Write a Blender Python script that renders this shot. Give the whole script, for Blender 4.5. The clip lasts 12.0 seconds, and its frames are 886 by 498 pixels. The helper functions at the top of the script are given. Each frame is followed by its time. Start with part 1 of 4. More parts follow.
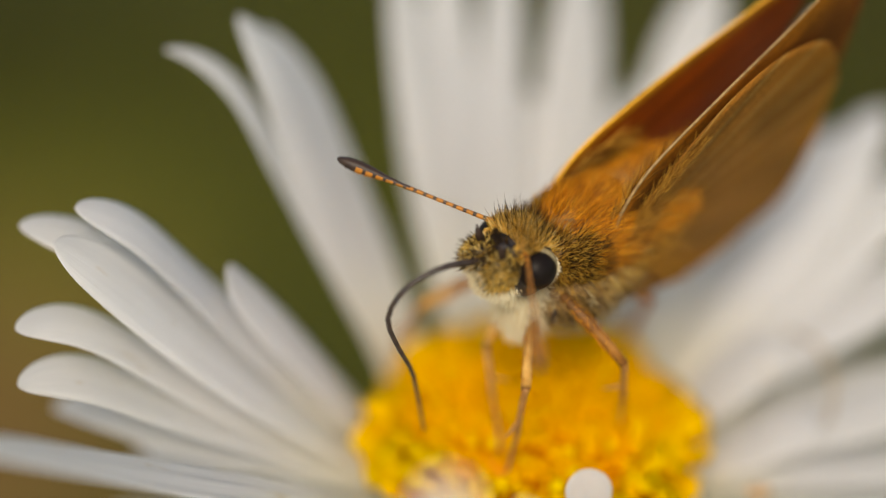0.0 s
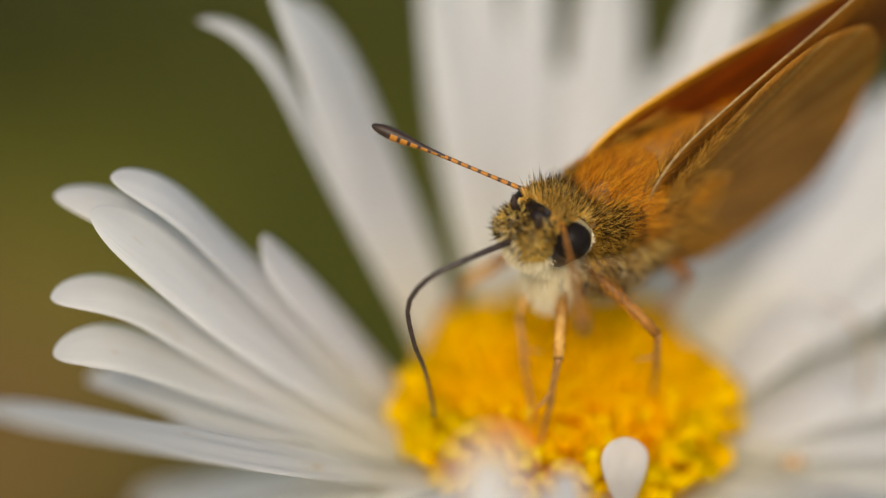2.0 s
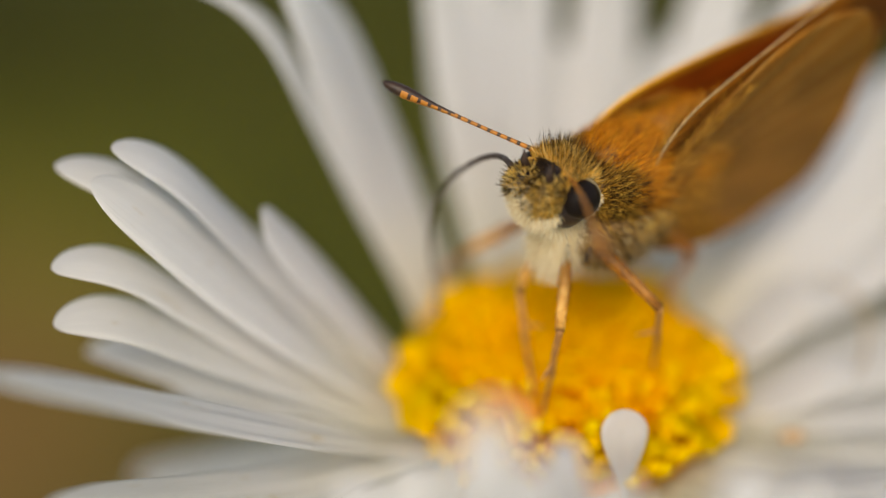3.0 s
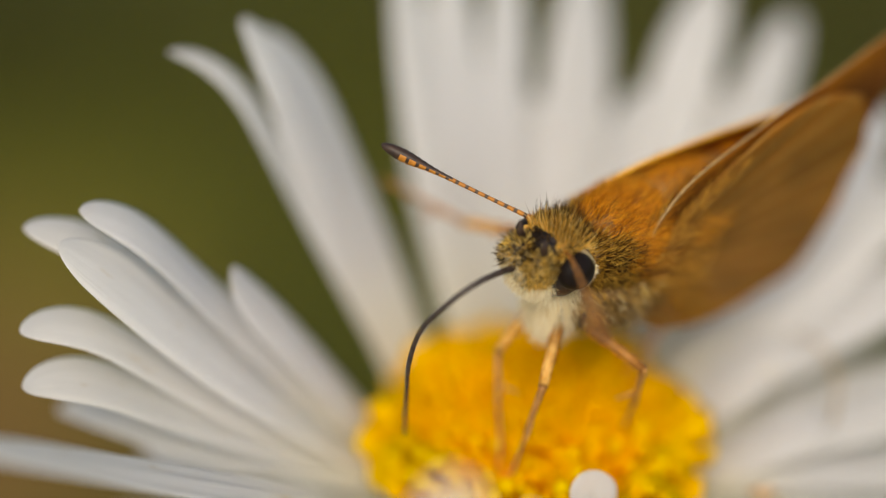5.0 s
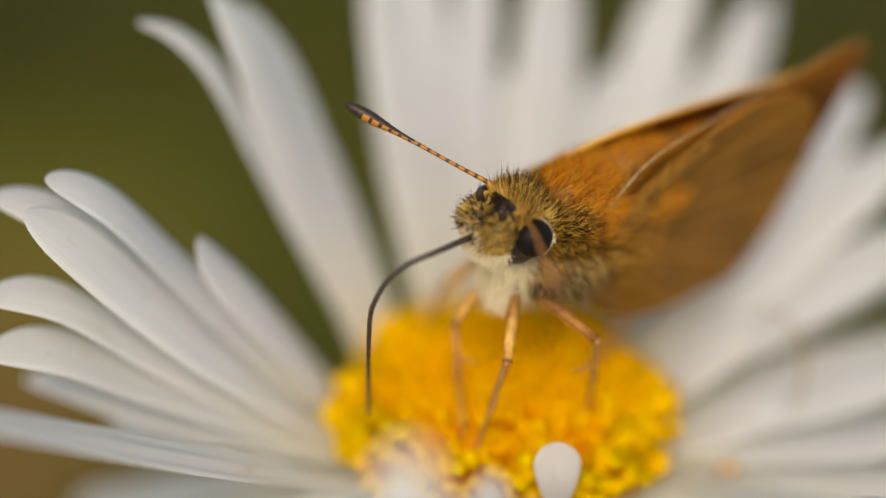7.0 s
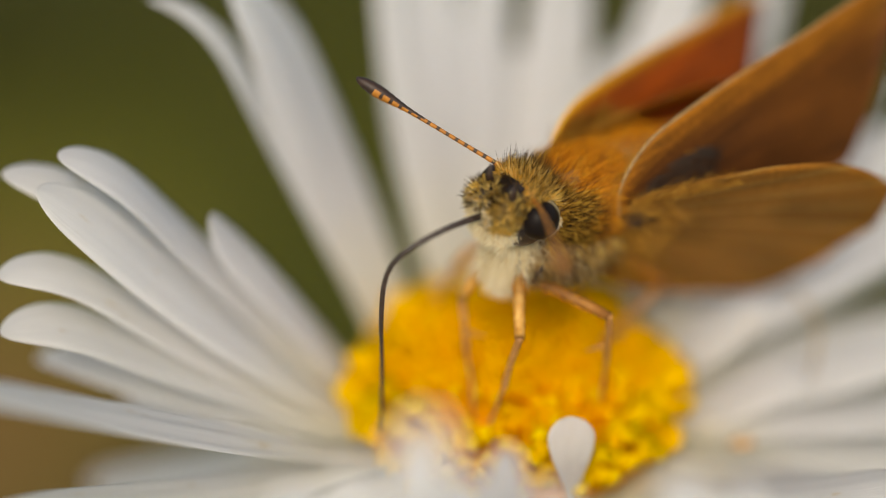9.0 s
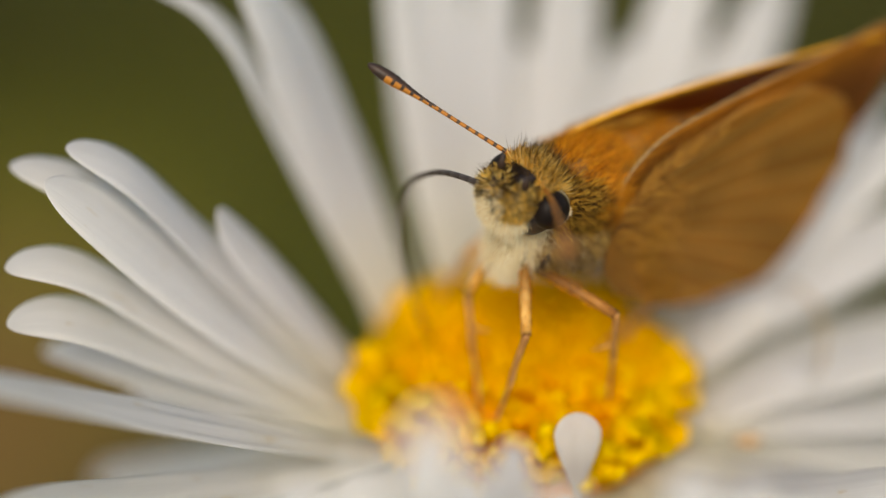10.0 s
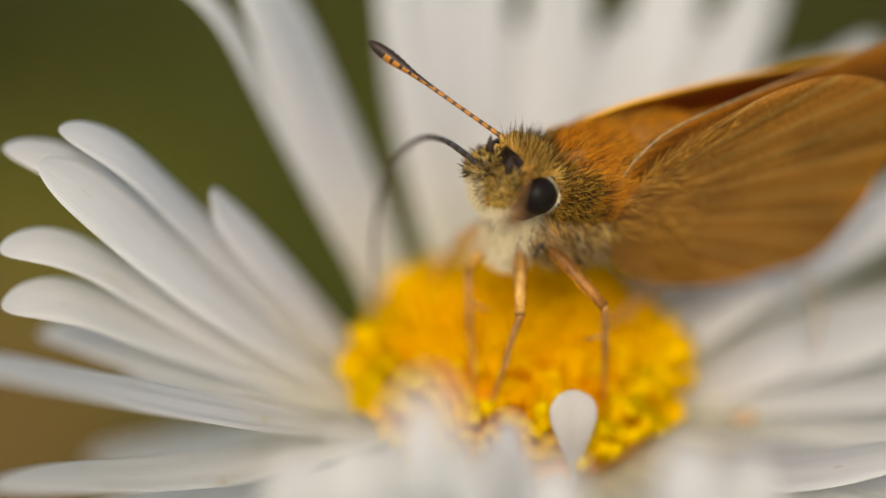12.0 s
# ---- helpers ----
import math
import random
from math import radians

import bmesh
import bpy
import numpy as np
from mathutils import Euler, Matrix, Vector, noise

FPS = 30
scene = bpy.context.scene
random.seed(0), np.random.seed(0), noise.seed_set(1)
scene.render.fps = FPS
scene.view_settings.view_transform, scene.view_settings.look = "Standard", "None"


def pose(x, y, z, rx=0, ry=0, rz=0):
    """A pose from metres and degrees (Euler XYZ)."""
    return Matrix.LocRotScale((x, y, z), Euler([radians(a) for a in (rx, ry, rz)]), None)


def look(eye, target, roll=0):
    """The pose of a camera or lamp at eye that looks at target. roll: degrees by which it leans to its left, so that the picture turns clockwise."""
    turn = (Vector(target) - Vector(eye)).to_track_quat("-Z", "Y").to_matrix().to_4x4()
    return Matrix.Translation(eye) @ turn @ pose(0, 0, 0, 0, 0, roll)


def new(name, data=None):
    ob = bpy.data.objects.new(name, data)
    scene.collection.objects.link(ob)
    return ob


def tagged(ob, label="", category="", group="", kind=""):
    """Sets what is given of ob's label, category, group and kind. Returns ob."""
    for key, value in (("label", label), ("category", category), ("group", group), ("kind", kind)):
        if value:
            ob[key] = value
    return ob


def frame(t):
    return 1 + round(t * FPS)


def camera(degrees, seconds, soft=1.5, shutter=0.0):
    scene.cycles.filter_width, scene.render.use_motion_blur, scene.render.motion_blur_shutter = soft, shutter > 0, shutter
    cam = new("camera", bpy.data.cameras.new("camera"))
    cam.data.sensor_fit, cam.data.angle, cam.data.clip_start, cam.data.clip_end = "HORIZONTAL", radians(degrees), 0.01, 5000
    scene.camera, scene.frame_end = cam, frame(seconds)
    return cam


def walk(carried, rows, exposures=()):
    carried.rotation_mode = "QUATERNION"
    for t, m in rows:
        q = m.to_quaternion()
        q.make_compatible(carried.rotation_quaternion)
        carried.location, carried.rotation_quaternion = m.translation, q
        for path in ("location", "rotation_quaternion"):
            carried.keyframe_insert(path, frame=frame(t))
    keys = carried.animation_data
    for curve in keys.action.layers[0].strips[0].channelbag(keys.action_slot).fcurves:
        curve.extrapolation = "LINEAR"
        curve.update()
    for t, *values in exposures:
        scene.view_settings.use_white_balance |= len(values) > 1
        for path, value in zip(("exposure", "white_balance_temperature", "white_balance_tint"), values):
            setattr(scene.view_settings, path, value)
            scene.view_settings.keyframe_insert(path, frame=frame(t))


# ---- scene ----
# Real size: the flower's disc is about 11 mm across. Lengths below are in millimetres and scaled by MM.
MM = 0.001


def mmpose(x, y, z, rx=0, ry=0, rz=0):
    return pose(x * MM, y * MM, z * MM, rx, ry, rz)


# ---- camera ----
cam = camera(20.0, 12.0, soft=1.2)
cam.data.dof.use_dof = True
cam.data.dof.focus_distance = 77.7 * MM
cam.data.dof.aperture_fstop = 11.0

TILT = radians(35)
AHEAD = Vector((0, math.cos(TILT), -math.sin(TILT)))


def eye_row(t, x, y, z, roll):
    e = Vector((x, y, z)) * MM
    return (t, look(e, e + AHEAD, roll))


walk(cam, [
    eye_row(0, -3.012, -65.945, 54.536, -0.00),
    eye_row(0.5, -3.333, -65.989, 54.491, 0.02),
    eye_row(1, -3.510, -66.100, 54.403, -0.01),
    eye_row(1.5, -3.598, -66.282, 54.082, -0.15),
    eye_row(2, -4.129, -66.505, 53.740, -0.12),
    eye_row(2.5, -4.541, -66.846, 53.330, -0.24),
    eye_row(2.7, -4.400, -67.037, 53.005, -0.12),
    eye_row(4.3, -3.669, -66.105, 54.308, 0.28),
    eye_row(4.5, -3.604, -65.817, 54.724, 0.32),
    eye_row(5, -3.145, -65.946, 54.607, -0.10),
    eye_row(5.5, -2.858, -66.429, 53.845, 0.00),
    eye_row(6, -2.606, -66.745, 53.428, -0.05),
    eye_row(6.5, -2.264, -66.611, 53.598, -0.09),
    eye_row(7, -2.055, -66.446, 53.868, 0.28),
    eye_row(9, -2.464, -66.876, 53.188, 0.01),
    eye_row(9.5, -2.779, -66.812, 53.236, 0.43),
    eye_row(10, -2.702, -66.955, 53.061, 0.36),
    eye_row(10.5, -2.462, -67.071, 52.845, 0.27),
    eye_row(11, -2.195, -67.055, 52.899, 0.32),
    eye_row(11.5, -2.308, -67.148, 52.744, 0.27),
    eye_row(12, -2.518, -67.328, 52.489, -0.10),
], exposures=[(0, 0.0, 7800, 8), (12, 0.0, 7800, 8)])

# ---- world and sun ----
SUN_EL, SUN_AZ = radians(47), radians(262)
world = bpy.data.worlds.new("sky")
scene.world = world
world.use_nodes = True
wn = world.node_tree.nodes
wl = world.node_tree.links
sky = wn.new("ShaderNodeTexSky")
sky.sky_type = "NISHITA"
sky.sun_disc = False
sky.sun_elevation = SUN_EL
sky.sun_rotation = radians(90) - SUN_AZ
wl.new(sky.outputs[0], wn["Background"].inputs[0])
wn["Background"].inputs[1].default_value = 0.165
sun = new("sun", bpy.data.lights.new("sun", "SUN"))
sun.data.energy = 3.12
sun.data.angle = radians(28.0)
sun.data.color = (1.0, 0.93, 0.84)
sun_dir = Vector((math.cos(SUN_EL) * math.cos(SUN_AZ), math.cos(SUN_EL) * math.sin(SUN_AZ), math.sin(SUN_EL)))
sun.matrix_world = look(sun_dir * 0.5, (0, 0, 0))


# ---- materials ----
def nodes_of(name):
    m = bpy.data.materials.new(name)
    m.use_nodes = True
    nt = m.node_tree
    return m, nt, nt.nodes["Principled BSDF"]


def add(nt, kind, **values):
    n = nt.nodes.new(kind)
    for k, v in values.items():
        n.inputs[k].default_value = v
    return n


def ramp(nt, fac, stops):
    n = nt.nodes.new("ShaderNodeValToRGB")
    e = n.color_ramp.elements
    while len(e) < len(stops):
        e.new(0.5)
    for i, (p, c) in enumerate(stops):
        e[i].position = p
        e[i].color = (*c, 1)
    nt.links.new(fac, n.inputs[0])
    return n.outputs[0]


def coords(nt, sx, sy, sz, kind="Object"):
    tc = nt.nodes.new("ShaderNodeTexCoord")
    mp = nt.nodes.new("ShaderNodeMapping")
    mp.inputs["Scale"].default_value = (sx, sy, sz)
    nt.links.new(tc.outputs[kind], mp.inputs[0])
    return mp.outputs[0]


def noise_tex(nt, vec, scale, detail=4.0, rough=0.55):
    n = add(nt, "ShaderNodeTexNoise", Scale=scale, Detail=detail, Roughness=rough)
    nt.links.new(vec, n.inputs["Vector"])
    return n.outputs["Fac"]


def bump(nt, bsdf, height, strength, distance):
    b = add(nt, "ShaderNodeBump", Strength=strength, Distance=distance)
    nt.links.new(height, b.inputs["Height"])
    nt.links.new(b.outputs[0], bsdf.inputs["Normal"])
    return b


def mix_col(nt, fac, a, b, mode="MIX"):
    n = nt.nodes.new("ShaderNodeMix")
    n.data_type = "RGBA"
    n.blend_type = mode
    for sock, v in ((n.inputs[0], fac), (n.inputs[6], a), (n.inputs[7], b)):
        if isinstance(v, (int, float)):
            sock.default_value = v
        elif isinstance(v, tuple):
            sock.default_value = (*v, 1)
        else:
            nt.links.new(v, sock)
    return n.outputs[2]


def thin_leafy(nt, bsdf, col, share, through_col=None):
    """Adds light that comes through a thin leaf or wing."""
    tr = nt.nodes.new("ShaderNodeBsdfTranslucent")
    mx = nt.nodes.new("ShaderNodeMixShader")
    mx.inputs[0].default_value = share
    if through_col:
        tr.inputs[0].default_value = (*through_col, 1)
    else:
        nt.links.new(col, tr.inputs[0])
    nt.links.new(col, bsdf.inputs["Base Color"])
    nt.links.new(bsdf.outputs[0], mx.inputs[1])
    nt.links.new(tr.outputs[0], mx.inputs[2])
    nt.links.new(mx.outputs[0], nt.nodes["Material Output"].inputs[0])


def petal_material():
    m, nt, b = nodes_of("petal_white")
    oi = nt.nodes.new("ShaderNodeObjectInfo")

    def own(sx, sy):
        """Length and width coordinates shifted petal by petal."""
        wide = nt.nodes.new("ShaderNodeMath")
        wide.operation = "MULTIPLY"
        wide.inputs[1].default_value = 90.0
        nt.links.new(oi.outputs["Random"], wide.inputs[0])
        shift = nt.nodes.new("ShaderNodeVectorMath")
        nt.links.new(coords(nt, sx, sy, 1, "UV"), shift.inputs[0])
        nt.links.new(wide.outputs[0], shift.inputs[1])
        return shift.outputs[0]

    streak = noise_tex(nt, own(6, 1.2), 6.0, 5.0)
    nick = noise_tex(nt, own(6, 11), 1.0, 4.0)
    blot = noise_tex(nt, coords(nt, 1, 1, 1), 420.0, 3.0)
    base = ramp(nt, streak, [(0.25, (0.70, 0.70, 0.715)), (0.7, (0.83, 0.826, 0.835))])
    spots = ramp(nt, blot, [(0.69, (0, 0, 0)), (0.78, (1, 1, 1))])
    col = mix_col(nt, spots, base, (0.62, 0.53, 0.40))
    col = mix_col(nt, ramp(nt, nick, [(0.66, (0, 0, 0)), (0.74, (1, 1, 1))]), col, (0.52, 0.40, 0.22))
    tint = ramp(nt, oi.outputs["Random"], [(0.0, (0.89, 0.885, 0.895)), (0.35, (0.955, 0.955, 0.965)), (0.7, (0.98, 0.978, 0.975)), (1.0, (0.92, 0.915, 0.91))])
    col = mix_col(nt, 1.0, col, tint, "MULTIPLY")
    uv = nt.nodes.new("ShaderNodeSeparateXYZ")
    nt.links.new(coords(nt, 1, 1, 1, "UV"), uv.inputs[0])
    foot = ramp(nt, uv.outputs[1], [(0.0, (1, 1, 1)), (0.42, (0, 0, 0))])
    col = mix_col(nt, foot, col, (0.86, 0.80, 0.60))
    b.inputs["Roughness"].default_value = 0.5
    b.inputs["Specular IOR Level"].default_value = 0.35
    thin_leafy(nt, b, col, 0.54, (0.95, 0.945, 0.935))
    bump(nt, b, noise_tex(nt, own(14, 1.2), 3.0, 4.0), 0.6, 0.00012)
    return m


def floret_material(name, low, mid, high):
    m, nt, b = nodes_of(name)
    oi = nt.nodes.new("ShaderNodeObjectInfo")
    tone = ramp(nt, oi.outputs["Random"], [(0.0, low), (0.5, mid), (1.0, high)])
    pos = nt.nodes.new("ShaderNodeSeparateXYZ")
    nt.links.new(coords(nt, 1000, 1000, 1000), pos.inputs[0])
    tip = ramp(nt, pos.outputs[2], [(0.2, low), (0.95, (0.96, 0.64, 0.004))])
    col = mix_col(nt, 0.45, tone, tip)
    b.inputs["Roughness"].default_value = 0.55
    b.inputs["Specular IOR Level"].default_value = 0.12
    thin_leafy(nt, b, col, 0.4)
    bump(nt, b, noise_tex(nt, coords(nt, 1, 1, 1), 9000.0, 2.0), 0.3, 0.00003)
    return m


def fur_material(name, stops, rough=0.55):
    m, nt, b = nodes_of(name)
    g = nt.nodes.new("ShaderNodeNewGeometry")
    col = ramp(nt, g.outputs["Random Per Island"], stops)
    b.inputs["Roughness"].default_value = rough
    b.inputs["Specular IOR Level"].default_value = 0.18
    thin_leafy(nt, b, col, 0.25)
    return m


def skin_material(name, dark, light, scale, rough=0.5, spec=0.4):
    m, nt, b = nodes_of(name)
    f = noise_tex(nt, coords(nt, 1, 1, 1), scale, 4.0)
    nt.links.new(ramp(nt, f, [(0.3, dark), (0.7, light)]), b.inputs["Base Color"])
    b.inputs["Roughness"].default_value = rough
    b.inputs["Specular IOR Level"].default_value = spec
    bump(nt, b, noise_tex(nt, coords(nt, 1, 1, 1), scale * 4, 3.0), 0.3, 0.00002)
    return m


def fan_vector(nt):
    """Way out from the wing's root as x and the turn about it as y, so that veins and streaks radiate."""
    pos = nt.nodes.new("ShaderNodeSeparateXYZ")
    nt.links.new(coords(nt, 1000, 1000, 1000), pos.inputs[0])

    def math_node(kind, a, b):
        m = nt.nodes.new("ShaderNodeMath")
        m.operation = kind
        for k, v in ((0, a), (1, b)):
            if isinstance(v, float):
                m.inputs[k].default_value = v
            else:
                nt.links.new(v, m.inputs[k])
        return m.outputs[0]

    out = math_node("ADD", pos.outputs[0], 2.0)
    over = math_node("ADD", math_node("ABSOLUTE", pos.outputs[1], 0.0), -0.6)
    turn = math_node("ARCTAN2", over, out)
    both = nt.nodes.new("ShaderNodeCombineXYZ")
    nt.links.new(math_node("MULTIPLY", out, 0.08), both.inputs[0])
    nt.links.new(turn, both.inputs[1])
    return both.outputs[0]


def wing_material(name, root, field, margin, vein, front, share, covered=None, front_w=0.36):
    """Scaled wing: UV.x runs root to tip, UV.y leading to trailing edge; veins fan out along x."""
    m, nt, b = nodes_of(name)
    uvv = coords(nt, 1, 1, 1, "UV")
    s = nt.nodes.new("ShaderNodeSeparateXYZ")
    nt.links.new(uvv, s.inputs[0])
    body = ramp(nt, s.outputs[0], [(0.0, root), (0.28, field), (0.84, field), (1.0, margin)])
    rim = ramp(nt, s.outputs[1], [(0.02, (1, 1, 1)), (front_w, (0, 0, 0))])
    body = mix_col(nt, rim, body, front)
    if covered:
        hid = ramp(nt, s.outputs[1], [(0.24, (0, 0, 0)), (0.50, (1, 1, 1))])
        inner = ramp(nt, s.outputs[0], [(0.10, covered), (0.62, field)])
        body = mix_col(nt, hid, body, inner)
    w = nt.nodes.new("ShaderNodeTexWave")
    w.bands_direction = "Y"
    w.wave_profile = "SIN"
    for k, v in (("Scale", 2.6), ("Distortion", 0.9), ("Detail", 2.0), ("Detail Scale", 1.5)):
        w.inputs[k].default_value = v
    fan = fan_vector(nt)
    nt.links.new(fan, w.inputs["Vector"])
    line = ramp(nt, w.outputs["Fac"], [(0.80, (0, 0, 0)), (1.0, (1, 1, 1))])
    half = nt.nodes.new("ShaderNodeMath")
    half.operation = "MULTIPLY"
    half.inputs[1].default_value = 0.5
    nt.links.new(line, half.inputs[0])
    col = mix_col(nt, half.outputs[0], body, vein)
    grain = noise_tex(nt, coords(nt, 1, 1, 1), 7000.0, 2.0)
    patch = noise_tex(nt, coords(nt, 1, 1, 1), 500.0, 4.0)
    spread = nt.nodes.new("ShaderNodeMapping")
    spread.inputs["Scale"].default_value = (1.1, 10.0, 1.0)
    nt.links.new(fan, spread.inputs[0])
    streak = noise_tex(nt, spread.outputs[0], 2.0, 5.0)
    col = mix_col(nt, 0.58, col, ramp(nt, streak, [(0.34, (0.20, 0.20, 0.20)), (0.66, (0.72, 0.72, 0.72))]), "OVERLAY")
    col = mix_col(nt, 0.55, col, ramp(nt, grain, [(0.3, (0.35, 0.35, 0.35)), (0.7, (0.75, 0.75, 0.75))]), "OVERLAY")
    col = mix_col(nt, 0.35, col, ramp(nt, patch, [(0.3, (0.3, 0.3, 0.3)), (0.7, (0.7, 0.7, 0.7))]), "OVERLAY")
    b.inputs["Roughness"].default_value = 0.6
    b.inputs["Specular IOR Level"].default_value = 0.25
    thin_leafy(nt, b, col, share)
    bump(nt, b, grain, 0.5, 0.00003)
    return m


def plain_material(name, col, rough=0.5, spec=0.4, coat=0.0):
    m, nt, b = nodes_of(name)
    b.inputs["Base Color"].default_value = (*col, 1)
    b.inputs["Roughness"].default_value = rough
    b.inputs["Specular IOR Level"].default_value = spec
    b.inputs["Coat Weight"].default_value = coat
    return m


def ground_material():
    m, nt, b = nodes_of("meadow_soil")
    big = noise_tex(nt, coords(nt, 1, 1, 1), 7.0, 2.0, 0.4)
    fine = noise_tex(nt, coords(nt, 1, 1, 1), 160.0, 5.0)
    col = ramp(nt, big, [(0.36, (0.090, 0.080, 0.006)), (0.50, (0.104, 0.106, 0.006)), (0.66, (0.088, 0.104, 0.005))])

    def patch(x, y, r, c, old):
        """A round patch of other growth, bare soil or painted-in plant shade, r metres across its half."""
        mp = nt.nodes.new("ShaderNodeMapping")
        mp.inputs["Location"].default_value = (-x / r, -y / r, 0)
        mp.inputs["Scale"].default_value = (1 / r, 1 / r, 0)
        tc = nt.nodes.new("ShaderNodeTexCoord")
        nt.links.new(tc.outputs["Object"], mp.inputs[0])
        g = nt.nodes.new("ShaderNodeTexGradient")
        g.gradient_type = "SPHERICAL"
        nt.links.new(mp.outputs[0], g.inputs[0])
        return mix_col(nt, ramp(nt, g.outputs["Fac"], [(0.0, (0, 0, 0)), (0.55, (1, 1, 1))]), old, c)

    col = patch(-0.045, 0.53, 0.14, (0.150, 0.158, 0.008), col)
    col = patch(-0.135, 0.40, 0.10, (0.14, 0.078, 0.014), col)
    # the two dark patches beyond: shade of vegetation put into the ground's colour
    col = patch(-0.16, 0.66, 0.13, (0.030, 0.028, 0.006), col)
    col = patch(0.15, 0.66, 0.14, (0.045, 0.040, 0.008), col)
    col = mix_col(nt, 0.5, col, ramp(nt, fine, [(0.3, (0.3, 0.3, 0.3)), (0.7, (0.7, 0.7, 0.7))]), "OVERLAY")
    nt.links.new(col, b.inputs["Base Color"])
    b.inputs["Roughness"].default_value = 0.9
    bump(nt, b, fine, 0.6, 0.004)
    return m


def blade_material():
    m, nt, b = nodes_of("grass_blade")
    g = nt.nodes.new("ShaderNodeNewGeometry")
    col = ramp(nt, g.outputs["Random Per Island"], [(0.0, (0.055, 0.075, 0.010)), (0.6, (0.08, 0.09, 0.014)), (1.0, (0.14, 0.10, 0.03))])
    b.inputs["Roughness"].default_value = 0.6
    thin_leafy(nt, b, col, 0.3)
    return m


M_PETAL = petal_material()
M_FLORET = floret_material("floret_orange", (0.88, 0.33, 0.001), (0.92, 0.43, 0.001), (0.95, 0.55, 0.002))
M_FLORET_OPEN = floret_material("floret_yellow", (0.93, 0.54, 0.002), (0.95, 0.65, 0.006), (0.96, 0.74, 0.02))
M_DISC = skin_material("disc_bed", (0.75, 0.28, 0.002), (0.85, 0.38, 0.003), 2500.0, 0.7)
M_GREEN = skin_material("stem_green", (0.05, 0.09, 0.02), (0.09, 0.14, 0.03), 900.0, 0.6)
M_GROUND = ground_material()
M_BLADE = blade_material()
M_WITHER = skin_material("withered_petal", (0.30, 0.21, 0.11), (0.46, 0.35, 0.20), 1500.0, 0.7)
M_POLLEN = skin_material("pollen_orange", (0.46, 0.25, 0.09), (0.58, 0.36, 0.16), 4000.0, 0.7)
M_SKIN = skin_material("body_skin", (0.16, 0.085, 0.03), (0.34, 0.20, 0.07), 3000.0, 0.7)
M_FACE = skin_material("face_dark", (0.012, 0.010, 0.012), (0.035, 0.024, 0.018), 3500.0, 0.4)
M_BROW = skin_material("brow_black", (0.008, 0.008, 0.012), (0.020, 0.018, 0.024), 5000.0, 0.42, 0.35)
M_EYE = plain_material("eye_black", (0.010, 0.007, 0.006), 0.42, 0.10)
M_EYE_RIM = skin_material("eye_rim", (0.26, 0.20, 0.10), (0.42, 0.34, 0.20), 3000.0, 0.8, 0.15)
M_DARK = skin_material("antenna_dark", (0.018, 0.010, 0.008), (0.045, 0.022, 0.012), 6000.0, 0.5)
M_RING = skin_material("antenna_orange", (0.32, 0.115, 0.012), (0.52, 0.20, 0.024), 6000.0, 0.55)
M_PROB = skin_material("proboscis_brown", (0.020, 0.014, 0.012), (0.055, 0.036, 0.028), 5000.0, 0.35, 0.5)


def leg_material(name, low, high):
    """Thigh: its own x runs from the knee to the hip."""
    m, nt, b = nodes_of(name)
    pos = nt.nodes.new("ShaderNodeSeparateXYZ")
    nt.links.new(coords(nt, 1000, 1000, 1000), pos.inputs[0])
    f = noise_tex(nt, coords(nt, 1, 1, 1), 2600.0, 4.0)
    tone = ramp(nt, f, [(0.3, low), (0.7, high)])
    hip = nt.nodes.new("ShaderNodeMapRange")
    for k, v in (("From Min", 0.6), ("From Max", 2.5)):
        hip.inputs[k].default_value = v
    nt.links.new(pos.outputs[0], hip.inputs[0])
    knee = ramp(nt, pos.outputs[0], [(0.0, (1, 1, 1)), (0.16, (0, 0, 0))])
    col = mix_col(nt, hip.outputs[0], tone, (0.13, 0.055, 0.014))
    nt.links.new(mix_col(nt, knee, col, (0.16, 0.06, 0.012)), b.inputs["Base Color"])
    b.inputs["Roughness"].default_value = 0.55
    b.inputs["Specular IOR Level"].default_value = 0.3
    bump(nt, b, noise_tex(nt, coords(nt, 1, 1, 1), 9000.0, 3.0), 0.4, 0.00002)
    return m


M_LEG = leg_material("leg_orange", (0.44, 0.19, 0.03), (0.74, 0.42, 0.11))
M_LEG_BROWN = leg_material("leg_brown", (0.20, 0.07, 0.012), (0.42, 0.18, 0.035))
M_SHIN = skin_material("shin_brown", (0.26, 0.11, 0.03), (0.46, 0.22, 0.06), 2600.0, 0.5)
M_FUR_GOLD = fur_material("fur_gold", [(0.0, (0.02, 0.011, 0.004)), (0.10, (0.14, 0.065, 0.010)), (0.16, (0.72, 0.38, 0.04)), (0.60, (0.92, 0.59, 0.12)), (1.0, (0.97, 0.80, 0.36))])
M_FUR_PALP = fur_material("fur_palp", [(0.0, (0.010, 0.007, 0.005)), (0.20, (0.045, 0.022, 0.007)), (0.25, (0.74, 0.42, 0.06)), (0.6, (0.94, 0.64, 0.14)), (1.0, (0.97, 0.83, 0.42))])
M_FUR_COLLAR = fur_material("fur_collar", [(0.0, (0.016, 0.009, 0.004)), (0.38, (0.10, 0.045, 0.007)), (0.55, (0.44, 0.21, 0.02)), (1.0, (0.86, 0.54, 0.10))])
M_FUR_DARK = fur_material("fur_dark", [(0.0, (0.012, 0.008, 0.006)), (0.7, (0.045, 0.025, 0.012)), (1.0, (0.22, 0.12, 0.03))])
